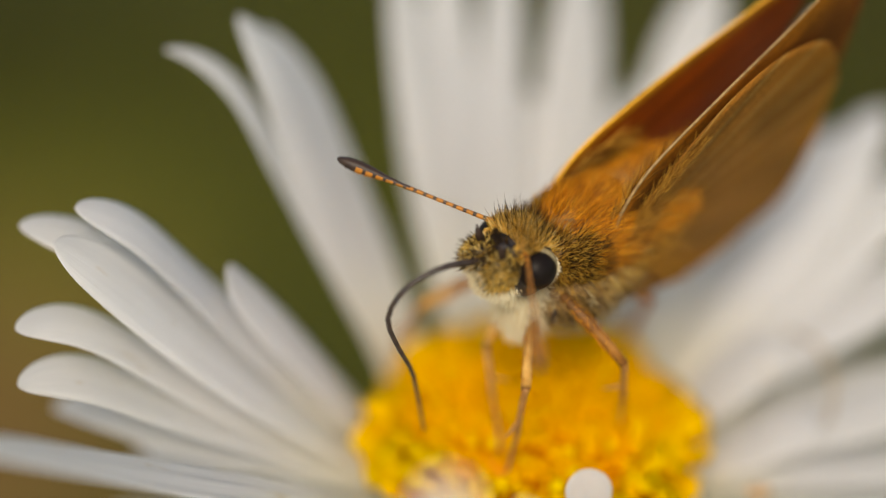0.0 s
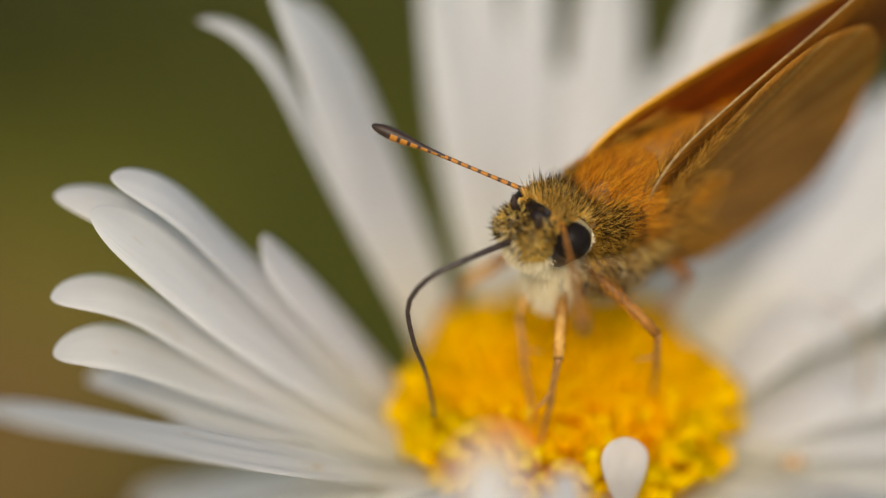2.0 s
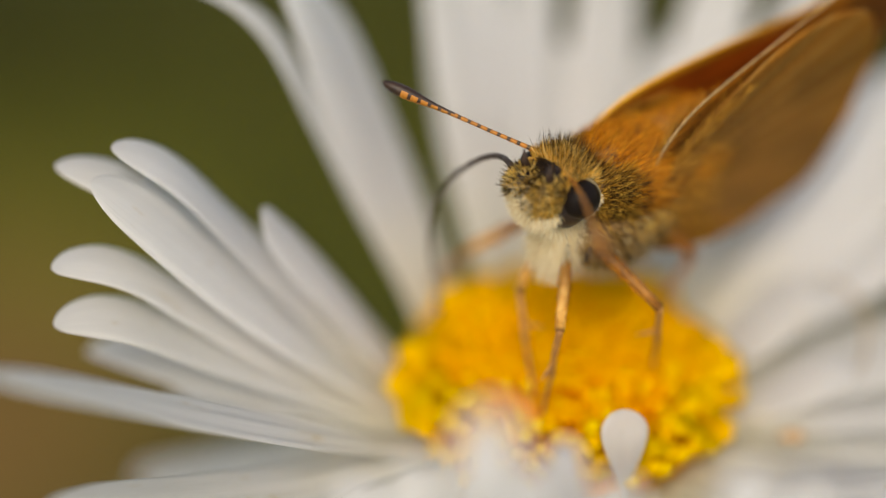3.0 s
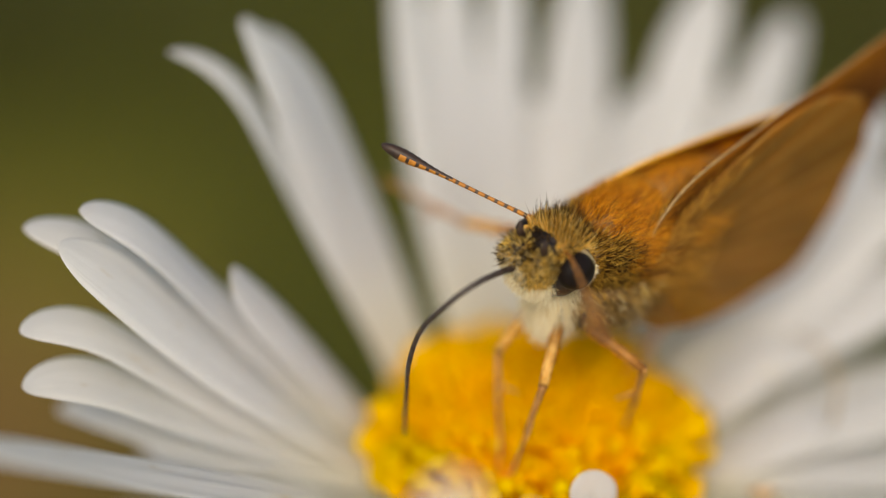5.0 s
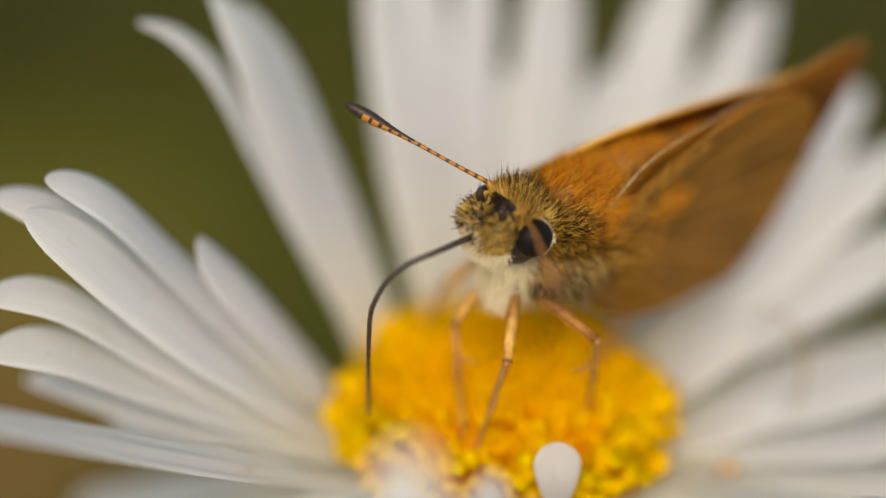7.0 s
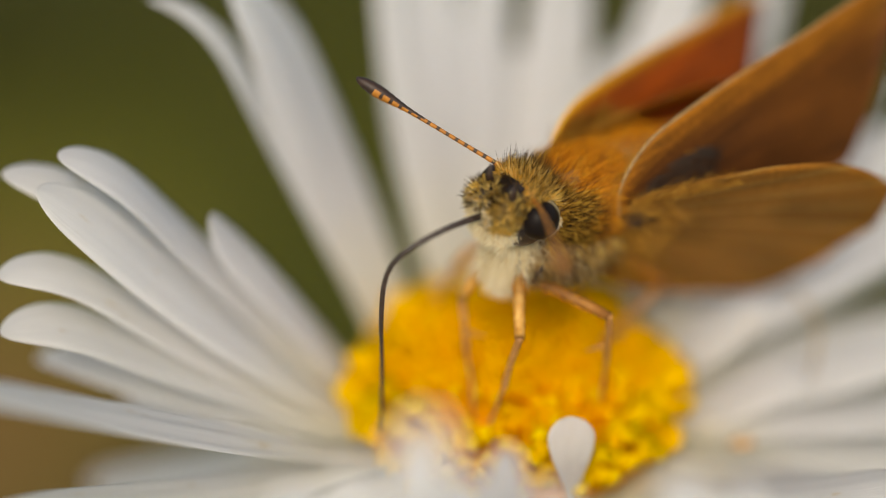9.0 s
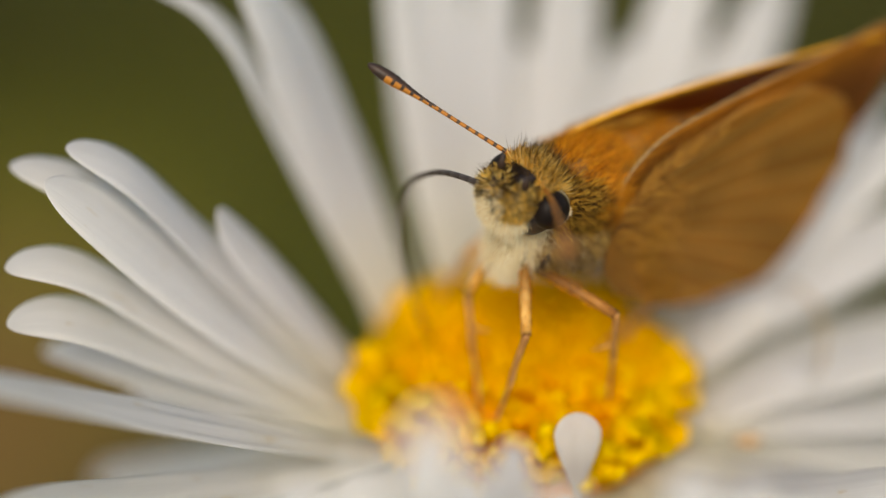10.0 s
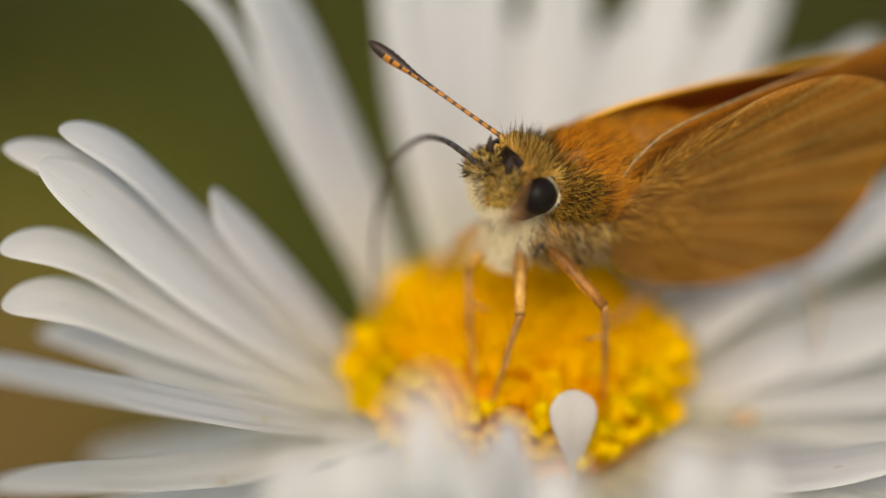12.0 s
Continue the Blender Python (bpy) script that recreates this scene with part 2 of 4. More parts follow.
M_FUR_ORANGE = fur_material("fur_orange", [(0.0, (0.07, 0.025, 0.004)), (0.25, (0.42, 0.13, 0.005)), (0.6, (0.76, 0.27, 0.008)), (1.0, (0.90, 0.45, 0.03))])
M_FUR_BUFF = fur_material("fur_buff", [(0.0, (0.02, 0.012, 0.006)), (0.35, (0.10, 0.06, 0.02)), (0.6, (0.34, 0.20, 0.06)), (0.88, (0.55, 0.36, 0.12)), (1.0, (0.86, 0.74, 0.48))])
M_FUR_BROWN = fur_material("fur_brown", [(0.0, (0.06, 0.024, 0.005)), (0.4, (0.30, 0.12, 0.012)), (1.0, (0.72, 0.38, 0.06))])
M_FUR_WHITE = fur_material("fur_cream", [(0.0, (0.70, 0.54, 0.27)), (0.4, (0.93, 0.81, 0.54)), (1.0, (0.97, 0.91, 0.72))])
M_UNDER = wing_material("wing_underside", (0.24, 0.10, 0.016), (0.36, 0.162, 0.027), (0.50, 0.20, 0.016), (0.50, 0.31, 0.085), (0.36, 0.155, 0.022), 0.5, front_w=0.25)
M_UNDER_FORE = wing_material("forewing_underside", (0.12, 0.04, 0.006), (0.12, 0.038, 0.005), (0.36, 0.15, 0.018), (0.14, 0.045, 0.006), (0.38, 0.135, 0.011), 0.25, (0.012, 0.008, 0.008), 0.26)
M_UPPER = wing_material("wing_upperside", (0.54, 0.175, 0.009), (0.30, 0.055, 0.003), (0.05, 0.016, 0.006), (0.14, 0.036, 0.006), (0.72, 0.30, 0.012), 0.3, front_w=0.09)
M_EDGE = skin_material("wing_edge", (0.19, 0.11, 0.038), (0.36, 0.22, 0.085), 5000.0, 0.6)
M_EDGE_ORANGE = skin_material("wing_edge_orange", (0.66, 0.28, 0.015), (0.82, 0.44, 0.03), 5000.0, 0.6)
M_BLACK = fur_material("wing_base_black", [(0.0, (0.015, 0.010, 0.008)), (1.0, (0.05, 0.028, 0.014))])


# ---- mesh helpers ----
def mesh_from(name, verts, faces, mats, slots=None, uvs=None, smooth=True):
    me = bpy.data.meshes.new(name)
    me.from_pydata([(x * MM, y * MM, z * MM) for x, y, z in verts], [], faces)
    for m in mats:
        me.materials.append(m)
    if slots:
        me.polygons.foreach_set("material_index", slots)
    if uvs:
        lay = me.uv_layers.new(name="UVMap")
        for li, l in enumerate(me.loops):
            lay.data[li].uv = uvs[l.vertex_index]
    me.polygons.foreach_set("use_smooth", [smooth] * len(me.polygons))
    me.update()
    return me


def part(name, me, parent, label="", at=None):
    ob = new(name, me)
    ob.parent = parent
    if at is not None:
        ob.matrix_basis = at
    if label:
        tagged(ob, label)
    return ob


def empty(name, at=None):
    ob = new(name)
    ob.empty_display_size = 0.002
    if at is not None:
        ob.matrix_basis = at
    return ob


def tube(points, radii, n=10, caps=True):
    """Verts and faces of a tapering tube through points."""
    pts = [Vector(p) for p in points]
    verts, faces = [], []
    side = None
    for i, p in enumerate(pts):
        t = (pts[min(i + 1, len(pts) - 1)] - pts[max(i - 1, 0)]).normalized()
        if side is None:
            side = t.cross(Vector((0.31, 0.17, 0.93))).normalized()
        side = (side - t * side.dot(t)).normalized()
        other = t.cross(side)
        for k in range(n):
            a = 2 * math.pi * k / n
            verts.append(tuple(p + radii[i] * (math.cos(a) * side + math.sin(a) * other)))
    for i in range(len(pts) - 1):
        for k in range(n):
            faces.append((i * n + k, i * n + (k + 1) % n, (i + 1) * n + (k + 1) % n, (i + 1) * n + k))
    if caps:
        faces.append(tuple(range(n - 1, -1, -1)))
        faces.append(tuple(range((len(pts) - 1) * n, len(pts) * n)))
    return verts, faces


def blob(centre, radii, seg=28, rings=18, lump=0.0):
    verts, faces = [], []
    for i in range(rings + 1):
        th = math.pi * i / rings
        for k in range(seg):
            ph = 2 * math.pi * k / seg
            d = Vector((math.cos(th), math.sin(th) * math.cos(ph), math.sin(th) * math.sin(ph)))
            s = 1 + lump * noise.noise(d * 2.3 + Vector(centre))
            verts.append(tuple(centre[j] + radii[j] * d[j] * s for j in range(3)))
    for i in range(rings):
        for k in range(seg):
            faces.append((i * seg + k, (i + 1) * seg + k, (i + 1) * seg + (k + 1) % seg, i * seg + (k + 1) % seg))
    return verts, faces


def fur(seed, centre, radii, count, length, width, keep, lean, lift=0.6, bend=0.25, stray=0.2):
    """Hairs on an ellipsoid: each a slim bent three-sided spike. keep(d) picks the places by their direction d."""
    rng = random.Random(seed)
    verts, faces = [], []
    lean = Vector(lean)
    made = 0
    tries = 0
    while made < count and tries < count * 30:
        tries += 1
        d = Vector((rng.gauss(0, 1), rng.gauss(0, 1), rng.gauss(0, 1))).normalized()
        if not keep(d):
            continue
        p = Vector((centre[j] + radii[j] * d[j] * 0.97 for j in range(3)))
        nrm = Vector((d[j] / radii[j] for j in range(3))).normalized()
        way = (nrm * lift + lean * (1 - lift) + Vector((rng.gauss(0, 1), rng.gauss(0, 1), rng.gauss(0, 1))) * stray).normalized()
        ln = length * rng.uniform(0.55, 1.2)
        w = width * rng.uniform(0.7, 1.25)
        s = way.orthogonal().normalized()
        o = way.cross(s)
        mid = p + way * ln * 0.55
        tip = p + way * ln + lean * ln * bend * rng.uniform(0.2, 1.0)
        i0 = len(verts)
        for q, ww in ((p, w), (mid, w * 0.8)):
            for a in (0.0, 2.094, 4.189):
                verts.append(tuple(q + ww * (math.cos(a) * s + math.sin(a) * o)))
        verts.append(tuple(tip))
        for k in range(3):
            k2 = (k + 1) % 3
            faces.append((i0 + k, i0 + k2, i0 + 3 + k2, i0 + 3 + k))
            faces.append((i0 + 3 + k, i0 + 3 + k2, i0 + 6))
        made += 1
    return verts, faces


def fur_mesh(name, mat, batches):
    verts, faces = [], []
    for v, f in batches:
        o = len(verts)
        verts += v
        faces += [tuple(i + o for i in q) for q in f]
    return mesh_from(name, verts, faces, [mat], smooth=False)


# ---- ground ----
def build_ground():
    n = 60
    verts, faces = [], []
    for j in range(n + 1):
        for i in range(n + 1):
            u, v = 2 * i / n - 1, 2 * j / n - 1
            x, y = 900000 * u * abs(u) ** 3.5, 900000 * v * abs(v) ** 3.5
            z = -330 + 14 * noise.noise(Vector((x * 0.004, y * 0.004, 0.3)))
            verts.append((x, y, z))
    for j in range(n):
        for i in range(n):
            a = j * (n + 1) + i
            faces.append((a, a + 1, a + n + 2, a + n + 1))
    g = new("ground", mesh_from("ground", verts, faces, [M_GROUND]))
    tagged(g, "brown and olive meadow soil far below the flower", "ground", kind="structure")
    rng = random.Random(5)
    verts, faces = [], []
    for k in range(24000):
        x, y = rng.uniform(-420, 420), rng.uniform(-60, 1000)
        if k > 9000:
            x, y = rng.gauss(0, 1100), 450 + rng.gauss(0, 1100)
        elif (x / 420) ** 2 + ((y - 470) / 530) ** 2 > rng.uniform(0.3, 1.0):
            continue
        if (x + 135) ** 2 + (y - 400) ** 2 < 80 ** 2:
            continue
        if noise.noise(Vector((x * 0.006, y * 0.006, 4.0))) < -0.05 and rng.random() < 0.85:
            continue
        a = rng.uniform(0, 6.28)
        h = rng.uniform(30, 110)
        w = rng.uniform(1.2, 2.6)
        dx, dy = math.cos(a), math.sin(a)
        lx, ly = rng.gauss(0, 0.25) * h, rng.gauss(0, 0.25) * h
        i0 = len(verts)
        for s in (0.0, 0.45, 0.8):
            ww = w * (1 - 0.55 * s)
            cx, cy, cz = x + lx * s * s, y + ly * s * s, -345 + h * s
            verts.append((cx - dx * ww, cy - dy * ww, cz))
            verts.append((cx + dx * ww, cy + dy * ww, cz))
        verts.append((x + lx, y + ly, -345 + h))
        faces += [(i0, i0 + 1, i0 + 3, i0 + 2), (i0 + 2, i0 + 3, i0 + 5, i0 + 4), (i0 + 4, i0 + 5, i0 + 6)]
    grass = new("grass", mesh_from("grass", verts, faces, [M_BLADE]))
    tagged(grass, "olive green and straw grass blades growing on the ground", "grass", kind="stuff")


build_ground()


# ---- daisy ----
DISC_R, DISC_H = 5.05, 2.1
RIM_R, RIM_Z = 4.75, -0.6


def dome(rho):
    return DISC_H * (1 - min(1.0, (rho / DISC_R)) ** 3.6) - 0.2


def petal_mesh(az, el, length, width, bend=0.0, curl=0.0, side=0.0, twist=0.0, cup=0.055, seed=0, rb=RIM_R, zb=RIM_Z, thick=0.13, foot=0.42, full=0.62, ridge=0.05, taper=0.66, waist=1.0):
    """A ray floret from the rim outward. az: way it points; el: rise at its foot; bend: change of rise along it;
    curl: how far its tip turns down; side: sideways turn; twist: turn about its own length."""
    n, m = 24, 10
    rng = random.Random(seed)
    ph = rng.uniform(0, 6.28)
    p = Vector((rb * math.cos(radians(az)), rb * math.sin(radians(az)), zb))
    tops, unders, uvs_t = [], [], []
    for i in range(n + 1):
        t = math.sin(0.5 * math.pi * i / n)
        t_next = math.sin(0.5 * math.pi * min(n, i + 1) / n)
        c = max(0.0, (t - 0.7) / 0.3)
        e = radians(el + bend * t - curl * c * c)
        a = radians(az + side * t)
        s0 = Vector((-math.sin(a), math.cos(a), 0))
        n0 = Vector((-math.sin(e) * math.cos(a), -math.sin(e) * math.sin(a), math.cos(e)))
        tw = radians(twist * t + 3 * math.sin(3 * t + ph))
        s1 = s0 * math.cos(tw) + n0 * math.sin(tw)
        n1 = n0 * math.cos(tw) - s0 * math.sin(tw)
        prof = foot + (1 - foot) * math.sin(math.pi * 0.5 * min(1.0, t / full)) ** waist
        if t > taper:
            prof *= max(0.0, 1 - ((t - taper) / (1.0002 - taper)) ** 2.4) ** 0.55
        w = width * 0.5 * prof * (1 + 0.03 * math.sin(9 * t + ph))
        for k in range(m + 1):
            x = 2 * k / m - 1
            h = (-cup * width * x * x * (0.6 + 0.4 * t) + ridge * math.cos(x * 7.5 + 0.8 * math.sin(ph)) * min(1, 4 * t) * (1 - t * 0.8)) * min(1.0, prof * 1.3) ** 1.5
            edge = thick * (1 - 0.75 * abs(x) ** 3) * min(1.0, 0.15 + prof)
            q = p + s1 * (w * x) + n1 * h
            tops.append(tuple(q + n1 * edge * 0.5))
            unders.append(tuple(q - n1 * edge * 0.5))
            uvs_t.append((k / m, t))
        mid = 0.5 * (t + t_next)
        e = radians(el + bend * mid - curl * max(0.0, (mid - 0.7) / 0.3) ** 2)
        a = radians(az + side * mid)
        p = p + length * (t_next - t) * Vector((math.cos(a) * math.cos(e), math.sin(a) * math.cos(e), math.sin(e)))
    faces = []
    N = len(tops)
    row = m + 1
    for i in range(n):
        for k in range(m):
            a0 = i * row + k
            faces.append((a0, a0 + row, a0 + row + 1, a0 + 1))
            faces.append((N + a0, N + a0 + 1, N + a0 + row + 1, N + a0 + row))
        for a0, b0 in ((i * row, (i + 1) * row), ((i + 1) * row + m, i * row + m)):
            faces.append((a0, N + a0, N + b0, b0))
    for k in range(m):
        faces.append((k, k + 1, N + k + 1, N + k))
        a0 = n * row + k
        faces.append((a0 + 1, a0, N + a0, N + a0 + 1))
    return mesh_from("petal", tops + unders, faces, [M_PETAL], uvs=uvs_t + uvs_t)


def floret_mesh(kind, seed, mat):
    """kind 0: closed bud; 1: open five-lobed tube."""
    rng = random.Random(seed)
    verts, faces = [], []
    n = 10 if kind else 8
    prof = [(0.0, 0.17), (0.35, 0.21), (0.62, 0.25), (0.82, 0.22), (0.95, 0.10)] if not kind else [(0.0, 0.13), (0.45, 0.17), (0.75, 0.23), (0.9, 0.31), (0.95, 0.33)]
    for z, r in prof:
        for k in range(n):
            a = 2 * math.pi * k / n
            rr = r * (1 + 0.06 * rng.gauss(0, 1))
            zz = z
            if kind and z > 0.7:
                rr *= 1.15 if k % 2 else 0.75
                zz = z - (0.08 if k % 2 == 0 else -0.02)
            verts.append((rr * math.cos(a), rr * math.sin(a), zz))
    for i in range(len(prof) - 1):
        for k in range(n):
            faces.append((i * n + k, i * n + (k + 1) % n, (i + 1) * n + (k + 1) % n, (i + 1) * n + k))
    b = (len(prof) - 1) * n
    verts.append((0, 0, 1.0 if not kind else 0.72))
    for k in range(n):
        faces.append((b + k, b + (k + 1) % n, len(verts) - 1))
    return mesh_from("floret", verts, faces, [mat])


FLORETS = [floret_mesh(0, 1, M_FLORET), floret_mesh(0, 2, M_FLORET), floret_mesh(1, 3, M_FLORET_OPEN), floret_mesh(1, 4, M_FLORET_OPEN), floret_mesh(0, 5, M_FLORET_OPEN)]


def build_disc(daisy, seed, singles):
    rng = random.Random(seed)
    verts, faces = [], []
    rings, seg = 14, 40
    for i in range(rings + 1):
        rho = DISC_R * i / rings
        for k in range(seg):
            a = 2 * math.pi * k / seg
            verts.append((rho * math.cos(a), rho * math.sin(a), dome(rho) + 0.10 * noise.noise(Vector((rho * math.cos(a), rho * math.sin(a), 1)))))
    for k in range(seg):
        a = 2 * math.pi * k / seg
        verts.append((DISC_R * 0.92 * math.cos(a), DISC_R * 0.92 * math.sin(a), -1.0))
    for i in range(rings + 1):
        for k in range(seg):
            faces.append((i * seg + k, (i + 1) * seg + k, (i + 1) * seg + (k + 1) % seg, i * seg + (k + 1) % seg))
    disc = part("disc", mesh_from("disc", verts, faces, [M_DISC]), daisy, "domed golden yellow flower centre")
    total = 760
    places = []
    for k in range(total):
        rho = DISC_R * 1.0 * math.sqrt((k + 0.5) / total)
        a = k * 2.399963
        places.append((rho * math.cos(a) + rng.gauss(0, 0.05), rho * math.sin(a) + rng.gauss(0, 0.05), rho))
    near = sorted(range(total), key=lambda k: places[k][1])[:singles]
    near = set(near)
    joined = {M_FLORET: ([], []), M_FLORET_OPEN: ([], [])}
    for k, (x, y, rho) in enumerate(places):
        kind = rng.choice((0, 1)) if rho < 2.6 else rng.choice((0, 1, 1, 4)) if rho < 4.1 else rng.choice((2, 3, 4, 4))
        me = FLORETS[kind]
        tilt = 48 * (rho / DISC_R) ** 2.2 + rng.gauss(0, 7)
        turn = math.degrees(math.atan2(y, x))
        s = rng.uniform(0.7, 1.05) * (0.9 if rho < 3 else 1.0 if rho < 4.1 else 1.2)
        lump = (0.9 * noise.noise(Vector((x * 0.55, y * 0.55, 7.0))) + 0.75 * noise.noise(Vector((x * 1.15, y * 1.15, 3.0)))) * min(1.0, rho / 2.5) + 0.22 * max(0.0, rho - 3.4)
        mat = Matrix.Translation(Vector((x, y, dome(rho) - 0.05 + lump)) * MM) @ pose(0, 0, 0, 0, 0, turn) @ pose(0, 0, 0, 0, tilt, 0) @ pose(0, 0, 0, 0, 0, rng.uniform(0, 72)) @ Matrix.Diagonal((s, s, s * (1.35 if rho > 4.1 and y < 0 else 1.0), 1))
        if k in near:
            part("floret", me, disc, at=mat)
        else:
            jv, jf = joined[me.materials[0]]
            o = len(jv)
            jv += [tuple(mat @ v.co / MM) for v in me.vertices]
            jf += [tuple(i + o for i in p.vertices) for p in me.polygons]
    for look_of, (jv, jf) in joined.items():
        tagged(part("floret_mass", mesh_from("floret_mass", jv, jf, [look_of]), disc), kind="stuff")
    return disc


def build_receptacle(daisy, bend):
    verts, faces = [], []
    prof = [(5.3, -0.9), (5.1, -1.5), (4.2, -2.4), (2.6, -3.3), (1.3, -4.0)]
    n = 28
    for r, z in prof:
        for k in range(n):
            a = 2 * math.pi * k / n
            verts.append((r * math.cos(a), r * math.sin(a), z))
    for i in range(len(prof) - 1):
        for k in range(n):
            faces.append((i * n + k, (i + 1) * n + k, (i + 1) * n + (k + 1) % n, i * n + (k + 1) % n))
    faces.append(tuple(range(n)))
    part("receptacle", mesh_from("receptacle", verts, faces, [M_GREEN]), daisy, "green cup of bracts")
    pts = [(bend * (s ** 2) * 60, 0.4 * bend * s * 40, -3.6 - 345 * s) for s in [i / 14 for i in range(15)]]
    v, f = tube(pts, [1.25 + 0.4 * i / 14 for i in range(15)], 12)
    part("stem", mesh_from("stem", v, f, [M_GREEN]), daisy, "slender green stem")


daisy = empty("daisy")
tagged(daisy, "large white daisy in full bloom with a golden yellow centre", "flower")


def petal(az, el, length, width, **more):
    me = petal_mesh(az, el, length, width, seed=int(az * 10) + int(el), **more)
    return part("petal", me, daisy)


# side that the head faces
petal(144.1, 56.2, 16.3, 1.5, bend=13, curl=70, side=34.1)
petal(139.8, 57.2, 15.6, 2.4, bend=17, curl=30, side=22.3, foot=0.8)
petal(134.8, 58.2, 14.6, 2.2, bend=7, curl=30, side=11.3)
petal(176.5, 58.1, 9.8, 1.75, bend=-4.5, curl=-18, side=12.5, twist=-22, foot=0.9, taper=0.7)
petal(176.4, 45.8, 15.0, 2.2, bend=14, curl=48, side=19.0, twist=-14, taper=0.76)
petal(176.6, 44.1, 15.6, 2.0, bend=0, curl=40, side=10.2, twist=-12, taper=0.76)
petal(189.1, 41.1, 14.9, 2.4, bend=13, curl=24, side=-5.5, twist=-18, taper=0.76)
petal(184.5, 29.6, 14.7, 2.2, bend=21, curl=68, side=15.6, twist=-10, taper=0.77)
petal(188.2, 26.1, 14.0, 2.2, bend=16, curl=62, side=14.7, twist=-10, taper=0.77)
petal(190.3, 19.0, 12.1, 2.3, bend=-4.9, curl=50, side=-31.4)
petal(212.0, 31.0, 18.6, 2.0, bend=5, curl=10, side=1, taper=0.74, ridge=0.12)
petal(184.2, -22.3, 13.5, 3.2, bend=-10.3, curl=0, side=-58.4)
petal(209.2, 9.2, 15.6, 2.2, bend=25, curl=20, side=16.8)
petal(190, -20, 14.0, 2.4, curl=-70)
petal(176, -2, 9.0, 2.2, curl=10)
petal(201, -10, 11.0, 2.4, curl=10)
# far side
petal(114.7, 58.7, 15.8, 1.9, bend=-5, curl=20, side=-16.0, twist=30)
petal(108.2, 56.7, 16.0, 1.95, bend=-5, curl=20, side=-19.3, twist=24)
petal(97.6, 54.2, 15.8, 1.9, bend=-5, curl=20, side=-15.0, twist=34)
petal(81.4, 49.8, 15.9, 2.6, bend=-5.4, curl=20, side=0.6, twist=38)
petal(65.6, 45.6, 16.3, 2.5, bend=-9.2, curl=20, side=0.2, twist=14)
petal(52.4, 36.7, 16.6, 2.2, bend=-7.1, curl=20, side=13.1, twist=34)
petal(113, 50, 12.6, 1.7, bend=-5, curl=25, side=-14, twist=20)
petal(101, 48, 13.0, 1.8, bend=-6, curl=30, side=-20, twist=-24)
petal(89.8, 50.2, 10.5, 1.8, bend=-4.7, curl=20, side=-1.6, twist=28)
petal(74.3, 46.5, 11.3, 1.9, bend=-5.8, curl=30, side=-4.3, twist=-26)
petal(59.1, 36.7, 12.6, 1.9, bend=-2.8, curl=25, side=7.5, twist=24)
# side of the wings
petal(34.5, 34.8, 14.6, 2.4, bend=-5, curl=20, side=17.3)
petal(30.3, 31.0, 14.2, 2.6, bend=-5, curl=20, side=3.5)
petal(22.1, 25.5, 12.6, 2.6, bend=-5, curl=20, side=1.8)
petal(18.3, 40.7, 5.4, 2.7, bend=-5.2, curl=40, side=1.9, taper=0.8)
petal(-3.4, 18.0, 5.5, 2.3, bend=4.5, curl=50, side=31.5, taper=0.8)
petal(2.0, 12.9, 10.5, 2.3, bend=0, curl=20, side=14.1)
petal(-8.1, 7.7, 10.2, 1.5, bend=0, curl=20, side=9.0)
petal(-40.0, 9.0, 10.6, 2.3, bend=26, curl=20, side=26)
petal(38, 22, 13.5, 2.4, curl=20, twist=16)
petal(27, 10, 13.0, 2.3, curl=30, twist=-24)
petal(49, 25, 13.5, 2.4, curl=20)
petal(42, 9, 12.5, 2.1, curl=20, twist=20)
petal(16, 3, 13.0, 2.2, curl=25, twist=26)
petal(24, -4, 14.0, 2.4, curl=20)
petal(8, -3, 12.5, 2.0, curl=30, twist=-20)
petal(-3, -9, 11.5, 2.2, curl=20, twist=18)
petal(-18, -3, 11.0, 2.0, curl=20, twist=-12)
petal(-26, 6, 11.0, 1.9, curl=20)
petal(33, 2, 13.0, 2.4, curl=20, twist=-18)
# near side
petal(285.5, 64.0, 3.85, 1.5, rb=5.7, zb=-0.1, bend=62, cup=0.04, side=-11.6, twist=8, foot=0.14, full=0.86, ridge=0.02, taper=0.80, waist=2.8)
for az, el, length, width, bend in ((245.7, 11.1, 16.3, 2.1, 43.6), (253.6, 14.5, 19.3, 2.1, 43.4), (260.5, 20.0, 21.6, 2.0, 40.5),
                                    (263.6, 15.0, 19.5, 2.2, 43.5), (266.8, 20.4, 13.2, 1.3, 44.3), (271.2, 13.8, 18.9, 2.1, 43.6),
                                    (283.9, 14.1, 17.9, 2.1, 43.6), (291.9, 10.9, 16.1, 2.1, 44.0)):
    petal(az, el, length, width, bend=bend, curl=-110, taper=0.82, full=0.8)
for az, el, length, width in ((225, 12, 13.5, 2.1), (236, 16, 13.5, 2.1), (251, 4, 13.5, 2.1), (265, 2, 13.5, 2.1),
                              (279, 4, 13.5, 2.1), (301, 14, 13.5, 2.1), (312, 12, 13, 2.1), (322, 8, 13, 2.1)):
    petal(az, el, length, width, bend=8)
part("petal_edge", mesh_from("petal_edge", *tube([(8.84, 3.11, 2.74), (9.58, 2.71, 2.70), (10.06, 2.12, 2.38), (10.27, 1.41, 1.88), (10.14, 0.56, 1.20), (9.65, -0.06, 0.48)], [0.03, 0.055, 0.07, 0.07, 0.06, 0.03], 8), [M_WITHER]), daisy, "withered buff petal edge")
